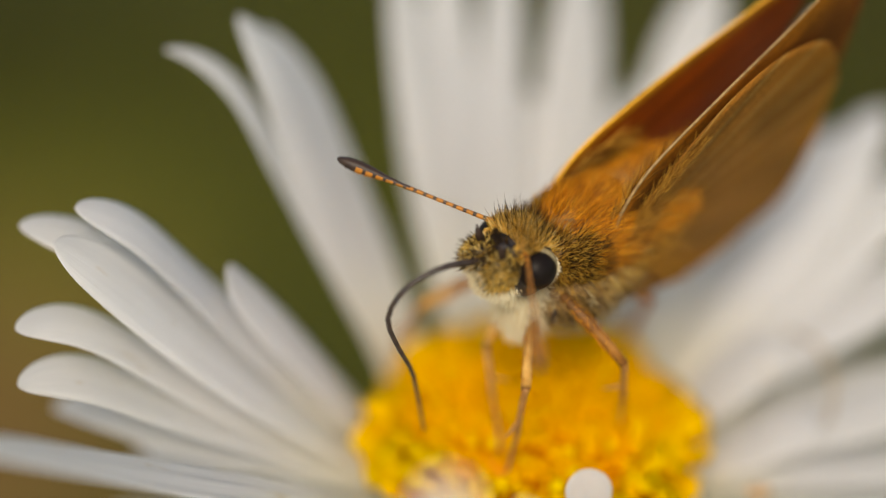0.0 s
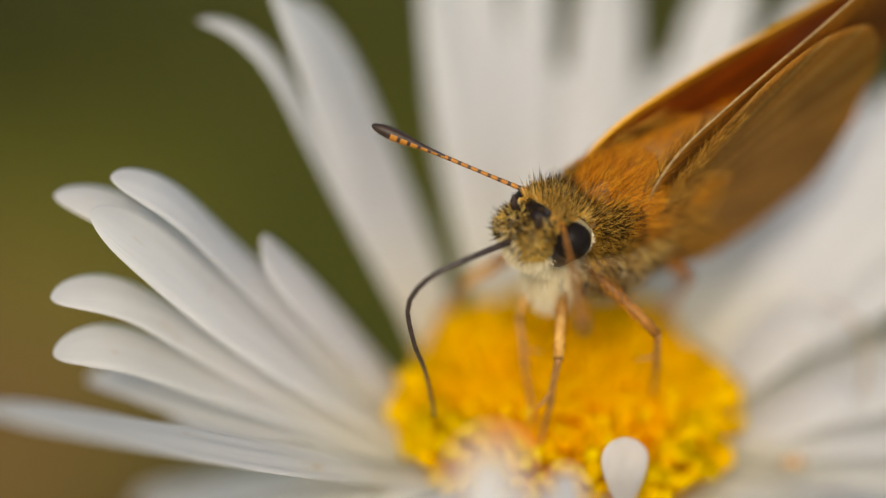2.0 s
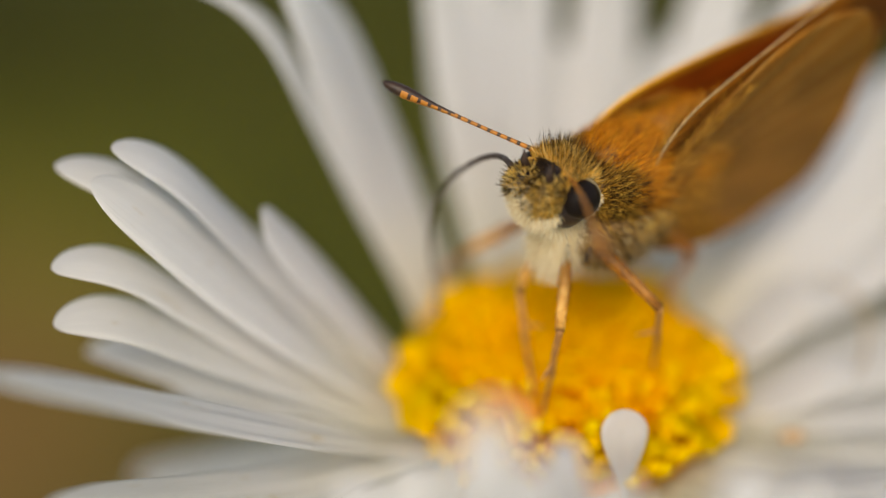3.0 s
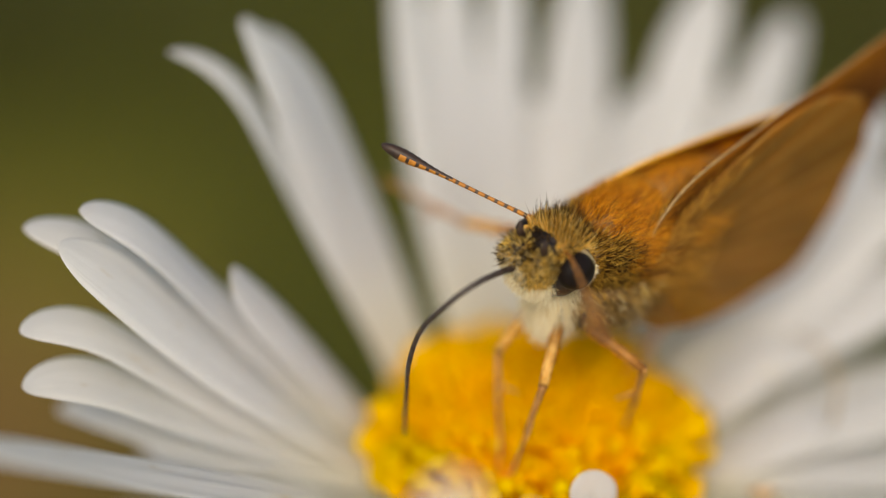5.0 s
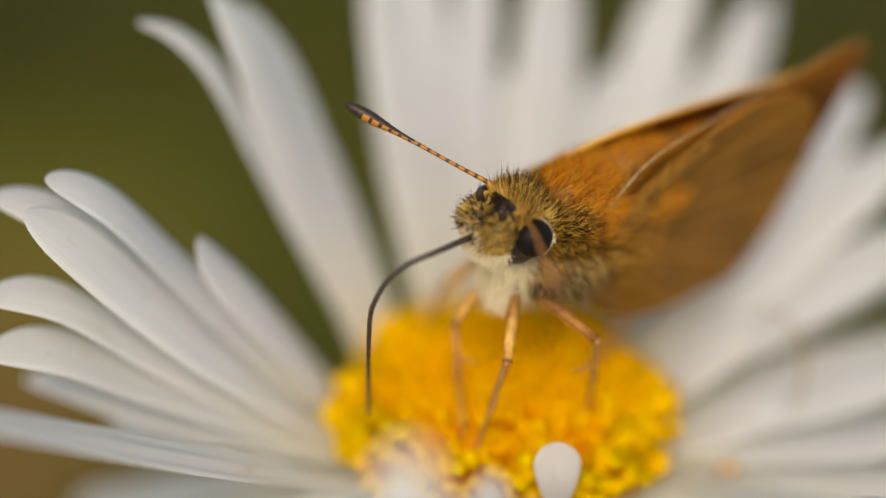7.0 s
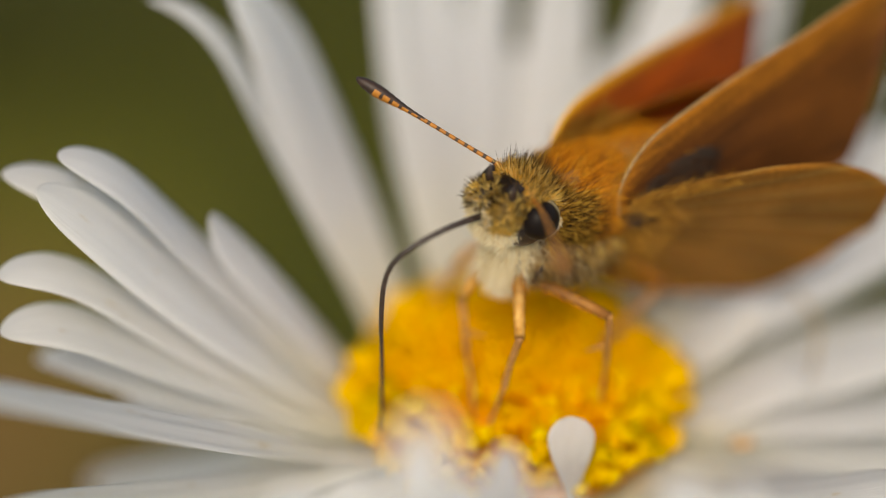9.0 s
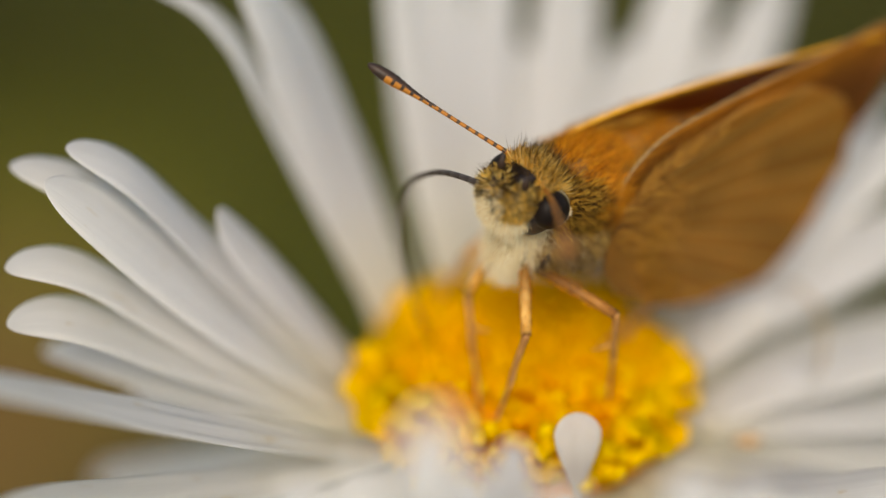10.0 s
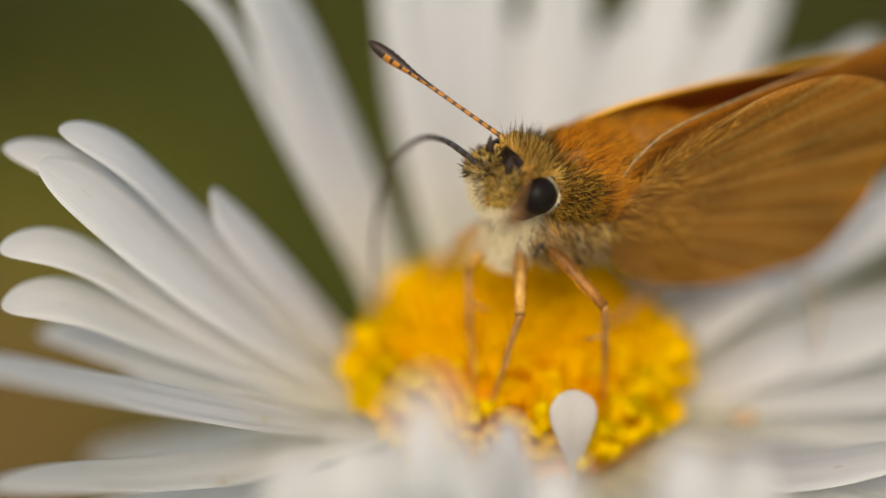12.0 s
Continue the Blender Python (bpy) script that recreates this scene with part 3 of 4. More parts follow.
part("pollen", mesh_from("pollen", *blob((7.50, -2.07, -0.06), (0.42, 0.28, 0.12), 14, 10, lump=0.3), [M_POLLEN]), daisy, "orange crumb of pollen")
build_disc(daisy, 11, 300)
build_receptacle(daisy, -0.6)


# ---- butterfly ----
# body space: x ahead, y to its left, z up, middle of the thorax at 0
BODY = [
    (0, mmpose(1.409, -0.484, 9.614, -5.24, 4.82, -142.13)),
    (0.5, mmpose(1.285, -0.455, 9.265, -2.88, -0.09, -138.29)),
    (1, mmpose(1.303, -0.508, 9.346, -3.67, 0.25, -139.79)),
    (1.5, mmpose(1.317, -0.514, 9.439, -5.82, 2.41, -141.01)),
    (2, mmpose(1.284, -0.487, 9.488, -6.75, 2.96, -140.83)),
    (2.5, mmpose(1.393, -0.503, 9.592, -5.90, 3.30, -141.63)),
    (2.7, mmpose(1.382, -0.229, 9.459, -3.04, -3.58, -138.79)),
    (4.3, mmpose(2.105, -0.348, 9.393, -10.07, -1.51, -139.48)),
    (4.5, mmpose(2.153, -0.354, 9.381, -8.60, -1.95, -139.62)),
    (5, mmpose(2.365, -0.440, 9.420, -7.96, -1.01, -140.92)),
    (5.5, mmpose(2.109, -0.379, 9.488, -7.22, -0.12, -141.30)),
    (6, mmpose(2.096, -0.410, 9.419, -8.60, -1.55, -141.35)),
    (6.5, mmpose(2.035, -0.391, 9.381, -7.65, -2.35, -141.18)),
    (7, mmpose(2.155, -0.376, 9.372, -8.22, -4.15, -141.42)),
    (9, mmpose(1.828, -0.440, 8.969, -10.60, -8.15, -139.10)),
    (9.5, mmpose(1.670, -0.291, 9.128, -12.17, -6.64, -137.45)),
    (10, mmpose(1.746, -0.211, 9.092, -13.01, -9.26, -135.99)),
    (10.5, mmpose(1.507, -0.310, 8.866, -11.12, -10.06, -135.30)),
    (11, mmpose(1.777, -0.499, 8.978, -9.26, -6.85, -140.26)),
    (11.5, mmpose(1.782, -0.647, 8.746, -10.23, -10.19, -143.85)),
    (12, mmpose(2.095, -0.765, 8.929, -9.97, -7.91, -148.07)),
]
butterfly = empty("butterfly", BODY[0][1])
tagged(butterfly, "small orange-brown skipper butterfly feeding on the daisy's centre", "butterfly")

part("thorax", mesh_from("thorax", *blob((0, 0, -0.35), (2.4, 1.45, 1.6), lump=0.06), [M_SKIN]), butterfly, "thorax with dense tawny orange hair")
part("abdomen", mesh_from("abdomen", *tube([(-1.4 - 0.75 * i, 0, 0.05 - 0.004 * i * i) for i in range(11)], [1.15, 1.15, 1.1, 1.05, 1.0, 0.95, 0.88, 0.8, 0.68, 0.5, 0.22], 20), [M_SKIN]), butterfly, "slender brown abdomen")
part("breast", mesh_from("breast", *blob((2.35, 0.05, -1.6), (0.75, 0.62, 1.3), lump=0.05), [M_EYE_RIM]), butterfly, "cream white breast")
part("underside", mesh_from("underside", *blob((0.4, 0.6, -1.6), (2.0, 1.05, 1.2), lump=0.06), [M_SKIN]), butterfly, "hairy buff underside of the thorax")
head = part("head", mesh_from("head", *blob((2.75, 0, 0.15), (1.1, 1.3, 1.15), lump=0.05), [M_FACE]), butterfly, "furry gold and black head")
for s in (1, -1):
    part("eye_rim", mesh_from("eye_rim", *blob((2.68, 0.93 * s, 0.41), (0.67, 0.62, 0.65)), [M_EYE_RIM]), head, "pale ring round the eye")
    part("eye", mesh_from("eye", *blob((2.78, 1.03 if s > 0 else -0.90, 0.44), (0.64, 0.62, 0.64), 36, 24), [M_EYE]), head, "glossy black compound eye")
    part("palp", mesh_from("palp", *blob((3.72, 0.46 * s, 0.5), (0.60, 0.42, 0.58), lump=0.1), [M_FACE]), head, "bristly face palp")
    part("palp_tip", mesh_from("palp_tip", *tube([(3.62, 0.50 * s, 0.9), (3.76, 0.56 * s, 1.3), (3.82, 0.58 * s, 1.75)], [0.17, 0.13, 0.03], 8), [M_DARK]), head, "dark pointed palp tip")


EYE_AT, EYE_R = Vector((2.78, 1.03, 0.44)), Vector((0.64, 0.62, 0.64))


def round_eye(s):
    """Short hair on the rim where it stands clear of the eye."""
    def clear(d):
        q = Vector((2.68 + 0.67 * d.x, 0.93 + 0.62 * d.y, 0.41 + 0.65 * d.z)) - EYE_AT
        return Vector((q.x / EYE_R.x, q.y / EYE_R.y, q.z / EYE_R.z)).length > 1.03 and d.z < 0.15
    v, f = fur(54, (2.68, 0.93, 0.41), (0.67, 0.62, 0.65), 900, 0.15, 0.011, clear, (0.2, 0.7, -0.3), 0.7)
    return [(x, y * s, z) for x, y, z in v], f


part("rim_fur", fur_mesh("rim_fur", M_FUR_WHITE, [round_eye(1), round_eye(-1)]), head, "short cream hair round the eyes")


def off_eye(d):
    return not (abs(d.y) > 0.60 and -0.6 < d.z < 0.70 and d.x > -0.7)


def crown(d):
    return off_eye(d) and d.z > 0.30 and d.x < 0.28


part("head_fur", fur_mesh("head_fur", M_FUR_GOLD, [
    fur(21, (2.75, 0, 0.15), (1.1, 1.3, 1.15), 2700, 0.40, 0.013, crown, (0.1, 0, 0.8)),
    fur(52, (2.75, 0, 0.15), (1.1, 1.3, 1.15), 500, 0.55, 0.012, crown, (0.1, 0, 0.8), stray=0.3)]), head, "straw-gold hair")
part("palp_fur", fur_mesh("palp_fur", M_FUR_PALP, [
    fur(22, (3.72, 0.46, 0.5), (0.60, 0.42, 0.58), 950, 0.26, 0.017, lambda d: d.x > -0.5 and d.z > -0.7 and d.y > -0.3, (0.6, 0.3, 0.1), 0.75, stray=0.3),
    fur(23, (3.72, -0.46, 0.5), (0.60, 0.42, 0.58), 720, 0.26, 0.017, lambda d: d.x > -0.5 and d.z > -0.1, (0.6, -0.3, 0.2), 0.75, stray=0.3)]), head, "gold and black hair of the palps")
part("brow", mesh_from("brow", *blob((3.22, 0.08, 0.96), (0.34, 0.36, 0.28), 20, 14, lump=0.1), [M_BROW]), head, "bare blue-black brow")
part("face_fur", fur_mesh("face_fur", M_FUR_DARK, [
    fur(36, (3.05, 0, 0.55), (0.75, 0.95, 0.72), 700, 0.18, 0.013, lambda d: d.x > 0.1 and d.z > 0.1, (0.5, 0, 0.6), stray=0.3),
    fur(55, (3.38, 0.70, 0.62), (0.22, 0.18, 0.36), 560, 0.20, 0.012, lambda d: d.y > -0.2, (0.4, 0.4, -0.2), stray=0.3)]), head, "short black hair of the face")
part("cheek_fur", fur_mesh("cheek_fur", M_FUR_GOLD, [
    fur(35, (2.98, 0.62 * s, 0.98), (0.22, 0.14, 0.32), 600, 0.15, 0.012, lambda d: d.x > -0.5, (0.4, 0, 0.6)) for s in (1, -1)] + [
    fur(56, (3.20, 0.80 * s, 0.66), (0.13, 0.11, 0.38), 420, 0.12, 0.011, lambda d: d.y * s > -0.2 and d.x > -0.3, (0.4, 0.3 * s, -0.3)) for s in (1, -1)]), head, "pale gold stripe beside the eye")
part("head_bristles", fur_mesh("head_bristles", M_FUR_DARK, [
    fur(24, (2.75, 0, 0.2), (1.1, 1.3, 1.15), 420, 0.72, 0.011, crown, (0.0, 0, 0.9)),
    fur(25, (3.72, 0.46, 0.5), (0.60, 0.42, 0.58), 380, 0.36, 0.013, lambda d: d.x > -0.3 and d.z > -0.6, (0.7, 0.2, 0.5)),
    fur(26, (3.72, -0.46, 0.5), (0.60, 0.42, 0.58), 380, 0.40, 0.012, lambda d: d.x > -0.3 and d.z > -0.2, (0.7, -0.2, 0.5))]), head, "black bristles")
part("chin_fur", fur_mesh("chin_fur", M_FUR_WHITE, [
    fur(27, (2.75, 0, 0.0), (1.1, 1.25, 1.15), 2800, 0.38, 0.012, lambda d: d.z < -0.2 and d.y < 0.5, (0.4, 0, -0.8), stray=0.35),
    fur(38, (3.72, 0.46, 0.5), (0.58, 0.42, 0.58), 1300, 0.24, 0.012, lambda d: d.x > -0.2 and -0.8 < d.z < 0.25 and d.y < 0.2, (0.6, 0, -0.2)),
    fur(39, (3.72, -0.46, 0.5), (0.58, 0.42, 0.58), 1200, 0.24, 0.012, lambda d: d.x > -0.3 and -0.8 < d.z < 0.40, (0.6, -0.2, -0.1)),
    fur(28, (3.55, 0, 0.1), (0.62, 0.85, 0.75), 2600, 0.32, 0.012, lambda d: d.z < -0.1, (0.5, 0, -0.7), stray=0.35),
    fur(29, (2.35, 0.05, -1.6), (0.75, 0.62, 1.3), 5000, 0.6, 0.011, lambda d: d.x > -0.3, (0.2, 0, -0.9), stray=0.36)]), head, "cream white hair of chin and breast")
for y in (0.5, 1.0):
    part("hip", mesh_from("hip", *blob((3.15 - y, y + 0.2, -1.85), (0.15, 0.13, 0.34), 16, 12, lump=0.1), [M_DARK]), butterfly, "dark brown hip of a leg")
part("thorax_fur", fur_mesh("thorax_fur", M_FUR_ORANGE, [
    fur(31, (0, 0, -0.35), (2.4, 1.45, 1.6), 9500, 0.6, 0.009, lambda d: d.z > -0.35 and (d.z > 0.62 or d.x < 0.42), (-0.9, 0, 0.2), 0.35),
    fur(40, (-2.3, 0, -0.1), (1.9, 1.45, 1.25), 4200, 0.65, 0.010, lambda d: d.z > -0.3, (-0.9, 0, 0.2), 0.3)]), butterfly, "tawny orange hair of the back")
part("collar_fur", fur_mesh("collar_fur", M_FUR_COLLAR, [
    fur(53, (0, 0, -0.35), (2.42, 1.47, 1.62), 4200, 0.5, 0.011, lambda d: -0.5 < d.z < 0.72 and 0.25 < d.x < 0.78, (-0.6, 0, 0.35), 0.5, stray=0.3)]), butterfly, "dark brown and gold collar hair")
part("thorax_bristles", fur_mesh("thorax_bristles", M_FUR_DARK, [
    fur(32, (0, 0, -0.35), (2.4, 1.45, 1.6), 3000, 0.5, 0.012, lambda d: -0.55 < d.z < 0.5 and 0.1 < d.x < 0.7 and abs(d.y) > 0.4, (-0.8, 0, 0.2), 0.4)]), butterfly, "dark brown collar hair")
part("breast_fur", fur_mesh("breast_fur", M_FUR_GOLD, [
    fur(33, (0, 0, -0.5), (2.4, 1.5, 1.7), 2200, 0.7, 0.016, lambda d: d.z < -0.2, (-0.6, 0, -0.5), 0.5)]), butterfly, "buff and gold hair under the body")
part("underside_fur", fur_mesh("underside_fur", M_FUR_BUFF, [
    fur(37, (0.4, 0.6, -1.6), (2.0, 1.05, 1.2), 3600, 0.55, 0.011, lambda d: d.z < 0.6, (-0.5, 0.1, -0.6), 0.45, stray=0.35)]), butterfly, "buff and brown hair")
part("abdomen_fur", fur_mesh("abdomen_fur", M_FUR_ORANGE, [
    fur(34, (-4.9, 0, -0.05), (4.0, 0.98, 0.98), 3200, 0.4, 0.018, lambda d: True, (-0.9, 0, 0.0), 0.3)]), butterfly, "short tawny hair")


def antenna(pts, label, dark_back):
    n = len(pts) - 1
    rad = []
    for i in range(n + 1):
        t = i / n
        r = 0.085 - 0.025 * math.sin(math.pi * min(1, t / 0.7))
        r += 0.12 * math.exp(-((t - 0.86) / 0.14) ** 2)
        if t > 0.93:
            r *= max(0.25, math.sqrt(max(0.0, 1 - ((t - 0.93) / 0.075) ** 2)))
        rad.append(r * (1.07 if i % 2 else 0.97))
    v, f = tube(pts, rad, 12)
    slots = []
    by_height = sorted(range(12), key=lambda k: -v[12 * 20 + k][2])
    dorsal, upper = by_height[:4], by_height[:9]
    for i in range(n):
        t = (i + 0.5) / n
        for k in range(12):
            dark = t > (0.88 if dark_back else 0.96) or (dark_back and k in dorsal and t > 0.55) or (i % 3 == 0 and k in (upper if dark_back else dorsal))
            slots.append(1 if dark else 0)
    return part("antenna", mesh_from("antenna", v, f, [M_RING, M_DARK], slots + [1, 1]), head, label)


def antenna_far():
    a, b = Vector((2.87, -0.80, 1.15)), Vector((5.69, -5.2, 2.36))
    return antenna([a.lerp(b, i / 48) + Vector((0, 0, -0.03 * math.sin(math.pi * i / 48))) for i in range(49)], "black and orange banded antenna with a dark club", True)


ANTENNA_FOOT, ANTENNA_L = (2.95, 0.72, 1.05), 5.3
ANTENNA_TIPS = [
    (0, (5.98, 5.07, 1.21)), (1, (5.96, 5.08, 1.11)), (2.5, (5.87, 5.10, 1.67)), (5, (5.61, 5.14, 2.25)),
    (6, (5.69, 5.03, 2.46)), (7, (5.61, 5.09, 2.44)), (9, (5.79, 5.04, 2.23)), (9.5, (5.92, 4.90, 2.40)),
    (10.5, (6.41, 4.53, 2.31)), (11, (6.35, 4.60, 2.11)), (12, (6.45, 4.30, 2.70)),
]


def antenna_near():
    pts = [Vector((ANTENNA_L * i / 48, 0, 0.30 * math.sin(math.pi * i / 48) * (1 - i / 48))) for i in range(49)]
    return antenna(pts, "banded antenna held forward over the eye", False)


antenna_far()
near_antenna = antenna_near()


# wings: flat in their own x (root to tip) and y (towards the trailing edge), the upper side towards -z for the left
FORE_LEAD = [(-0.3, 0.9), (0.3, 0.0), (2.0, -0.65), (5, -0.5), (8, -0.1), (10.8, 0.25), (12.1, 0.75)]
FORE_TRAIL = [(-0.2, 1.3), (1.2, 2.0), (3, 3.1), (5, 4.4), (7.0, 5.1), (8.5, 4.8), (11.9, 1.2)]
HIND_LEAD = [(0.0, 0.9), (1.8, 0.25), (3.8, 0.1), (5.8, 0.4), (7.6, 1.3), (8.8, 3.0), (8.3, 5.2)]
HIND_TRAIL = [(-1.0, 1.5), (-1.7, 3.2), (-0.6, 5.1), (1.1, 6.5), (2.8, 7.2), (4.4, 7.6), (6.6, 6.5)]


def along(pts, t):
    x = t * (len(pts) - 1)
    i = min(int(x), len(pts) - 2)
    u = x - i
    p0, p1, p2, p3 = (Vector(pts[max(0, min(len(pts) - 1, i + k))]) for k in (-1, 0, 1, 2))
    return 0.5 * ((2 * p1) + (p2 - p0) * u + (2 * p0 - 5 * p1 + 4 * p2 - p3) * u * u + (3 * p1 - p0 - 3 * p2 + p3) * u ** 3)


def wing(name, lead, trail, side, lift, label):
    n, m = 34, 22
    verts_u, verts_l, uvs = [], [], []
    for i in range(n + 1):
        t = i / n
        a, b = along(lead, t), along(trail, t)
        for k in range(m + 1):
            v = k / m
            p = a.lerp(b, v)
            if t > 0.9:
                p = p + Vector((0.07 * math.sin(v * 40), 0))
            z = lift + 0.35 * math.sin(math.pi * min(1, p.length / 13)) * (v - 0.3) + 0.012 * math.cos(13 * math.atan2(p.y - 0.6, p.x + 2)) * (0.2 + t) - 0.25 * v * v * t
            th = 0.03 * (1.0 if 0 < k < m else 0.5)
            verts_u.append((p.x, p.y * side, z + th))
            verts_l.append((p.x, p.y * side, z - th))
            uvs.append((t, v))
    faces, slots = [], []
    N, row = len(verts_u), m + 1
    for i in range(n):
        for k in range(m):
            a0 = i * row + k
            q = (a0, a0 + 1, a0 + row + 1, a0 + row)
            faces.append(q if side > 0 else q[::-1])
            slots.append(0)
            q = (N + a0, N + a0 + row, N + a0 + row + 1, N + a0 + 1)
            faces.append(q if side > 0 else q[::-1])
            slots.append(1)
        for a0 in (i * row, i * row + m):
            faces.append((a0, a0 + row, N + a0 + row, N + a0))
            slots.append(2)
    for k in range(m):
        for a0 in (k, n * row + k):
            faces.append((a0, a0 + 1, N + a0 + 1, N + a0))
            slots.append(2)
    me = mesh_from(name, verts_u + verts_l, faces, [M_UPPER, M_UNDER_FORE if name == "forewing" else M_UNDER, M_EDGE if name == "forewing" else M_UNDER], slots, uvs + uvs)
    ob = part(name, me, butterfly, label)
    pts = [verts_l[i * row] for i in range(n + 1)]
    v, f = tube(pts, [(0.06 if side > 0 else 0.075) - 0.025 * i / n for i in range(n + 1)], 8)
    if name == "forewing":
        part("leading_edge", mesh_from("leading_edge", v, f, [M_EDGE if side > 0 else M_EDGE_ORANGE]), ob, "pale buff leading edge" if side > 0 else "bright orange leading edge")
        part("root_hair", fur_mesh("root_hair", M_BLACK, [
            fur(41, (1.6, 1.3 * side, -0.05), (1.9, 0.7, 0.08), 420, 0.5, 0.012, lambda d: d.z < 0, (0.95, 0.2 * side, -0.1), 0.2)]), ob, "black hair under the wing's root")
        part("base_hair", fur_mesh("base_hair", M_FUR_BROWN, [
            fur(42, (1.2, 0.5 * side, 0.05), (1.8, 0.8, 0.08), 600, 0.9, 0.015, lambda d: d.z > 0, (0.95, 0.1 * side, 0.1), 0.25)]), ob, "golden brown hair on the wing's root")
    else:
        part("base_hair", fur_mesh("base_hair", M_FUR_BROWN, [
            fur(43, (0.4, 1.8 * side, lift - 0.05), (1.5, 1.3, 0.10), 420, 0.65, 0.009, lambda d: d.z < 0, (0.9, 0.35 * side, -0.1), 0.22),
            fur(45, (2.0, 0.60 * side, lift - 0.06), (1.7, 0.42, 0.08), 560, 0.52, 0.007, lambda d: d.y * side < 0.3, (0.85, -0.45 * side, -0.05), 0.12, stray=0.22),
            fur(44, (0.4, 3.6 * side, lift - 0.02), (0.9, 1.6, 0.12), 700, 0.6, 0.010, lambda d: d.x < 0.3, (0.5, 0.6 * side, -0.1), 0.3)]), ob, "golden brown hair at the wing's root")
    return ob


fore_left = wing("forewing", FORE_LEAD, FORE_TRAIL, 1, 0.0, "tawny forewing with a paler ochre underside")
hind_left = wing("hindwing", HIND_LEAD, HIND_TRAIL, 1, -0.32, "ochre hindwing with pale veins")
fore_right = wing("forewing", FORE_LEAD, FORE_TRAIL, -1, 0.0, "tawny forewing with a dark margin above")
hind_right = wing("hindwing", HIND_LEAD, HIND_TRAIL, -1, -0.14, "tawny orange hindwing")


def wing_pose(root, a, c):
    """Pose of a wing whose leading edge runs along a and whose trailing side lies towards c."""
    a = Vector(a).normalized()
    n = a.cross(Vector(c)).normalized()
    b = n.cross(a)
    return Matrix.Translation(Vector(root) * MM) @ Matrix((a, b, n)).transposed().to_4x4()


# near wing: leading-edge way and trailing way in body space, at each time
LEFT_ROOT, RIGHT_ROOT = (-0.2, 1.2, 0.85), (0.4, -1.4, 0.55)
NEAR_FORE = [
    (0, (-0.869, -0.015, 0.494), (-0.491, -0.093, -0.866)),
    (0.5, (-0.731, 0.107, 0.674), (-0.682, -0.100, -0.725)),
    (1.0, (-0.710, 0.074, 0.700), (-0.704, -0.058, -0.708)),
    (1.5, (-0.836, 0.02, 0.548), (-0.548, -0.063, -0.834)),
    (2.5, (-0.873, 0.054, 0.485), (-0.487, -0.062, -0.871)),
    (4.5, (-0.911, -0.05, 0.408), (-0.409, 0.015, -0.912)),
    (5.5, (-0.967, -0.042, 0.251), (-0.254, 0.076, -0.964)),
    (6, (-0.96, -0.047, 0.276), (-0.28, 0.122, -0.952)),
    (6.5, (-0.966, -0.068, 0.25), (-0.256, 0.106, -0.961)),
    (7, (-0.971, -0.09, 0.221), (-0.226, 0.055, -0.973)),
    (8.8, (-0.933, -0.092, 0.347), (-0.357, 0.137, -0.924)),
    (9.0, (-0.868, -0.014, 0.497), (-0.461, 0.397, -0.794)),
    (9.1, (-0.902, -0.025, 0.431), (-0.406, 0.39, -0.826)),
    (9.2, (-0.875, 0.072, 0.479), (-0.475, 0.058, -0.878)),
    (9.5, (-0.97, -0.043, 0.24), (-0.236, 0.415, -0.879)),
    (10, (-0.915, 0.067, 0.399), (-0.375, 0.228, -0.898)),
    (10.5, (-0.886, 0.092, 0.454), (-0.424, 0.237, -0.874)),
    (11, (-0.923, -0.001, 0.384), (-0.377, 0.189, -0.907)),
    (11.5, (-0.898, 0.102, 0.427), (-0.42, 0.089, -0.903)),
    (12, (-0.944, -0.011, 0.328), (-0.325, 0.171, -0.93)),
]
NEAR_HIND = [
    (0, (-0.798, 0.001, 0.603), (-0.6, -0.093, -0.795)),
    (0.5, (-0.633, 0.119, 0.765), (-0.774, -0.083, -0.627)),
    (1.0, (-0.607, 0.078, 0.791), (-0.795, -0.046, -0.605)),
    (1.5, (-0.752, 0.024, 0.659), (-0.659, -0.058, -0.75)),
    (2.5, (-0.794, 0.058, 0.605), (-0.608, -0.058, -0.792)),
    (4.5, (-0.836, -0.052, 0.546), (-0.546, 0.007, -0.837)),
    (5.5, (-0.915, -0.027, 0.401), (-0.402, 0.065, -0.913)),
    (6, (-0.9, -0.031, 0.434), (-0.435, 0.099, -0.895)),
    (6.5, (-0.916, -0.047, 0.399), (-0.402, 0.085, -0.912)),
    (7, (-0.924, -0.097, 0.37), (-0.375, 0.04, -0.926)),
    (8.8, (-0.895, -0.056, 0.443), (-0.447, 0.109, -0.888)),
    (9.0, (-0.782, 0.478, 0.4), (-0.479, -0.05, -0.877)),
    (9.1, (-0.69, 0.693, 0.208), (-0.45, -0.187, -0.873)),
    (9.2, (-0.833, 0.395, 0.389), (-0.429, -0.015, -0.903)),
    (9.5, (-0.924, 0.104, 0.368), (-0.349, 0.165, -0.923)),
    (10, (-0.892, 0.031, 0.451), (-0.428, 0.263, -0.865)),
    (10.5, (-0.808, 0.076, 0.585), (-0.546, 0.277, -0.791)),
    (11, (-0.855, 0.0, 0.519), (-0.51, 0.193, -0.838)),
    (11.5, (-0.758, 0.193, 0.623), (-0.598, 0.177, -0.782)),
    (12, (-0.806, 0.093, 0.584), (-0.561, 0.191, -0.805)),
]
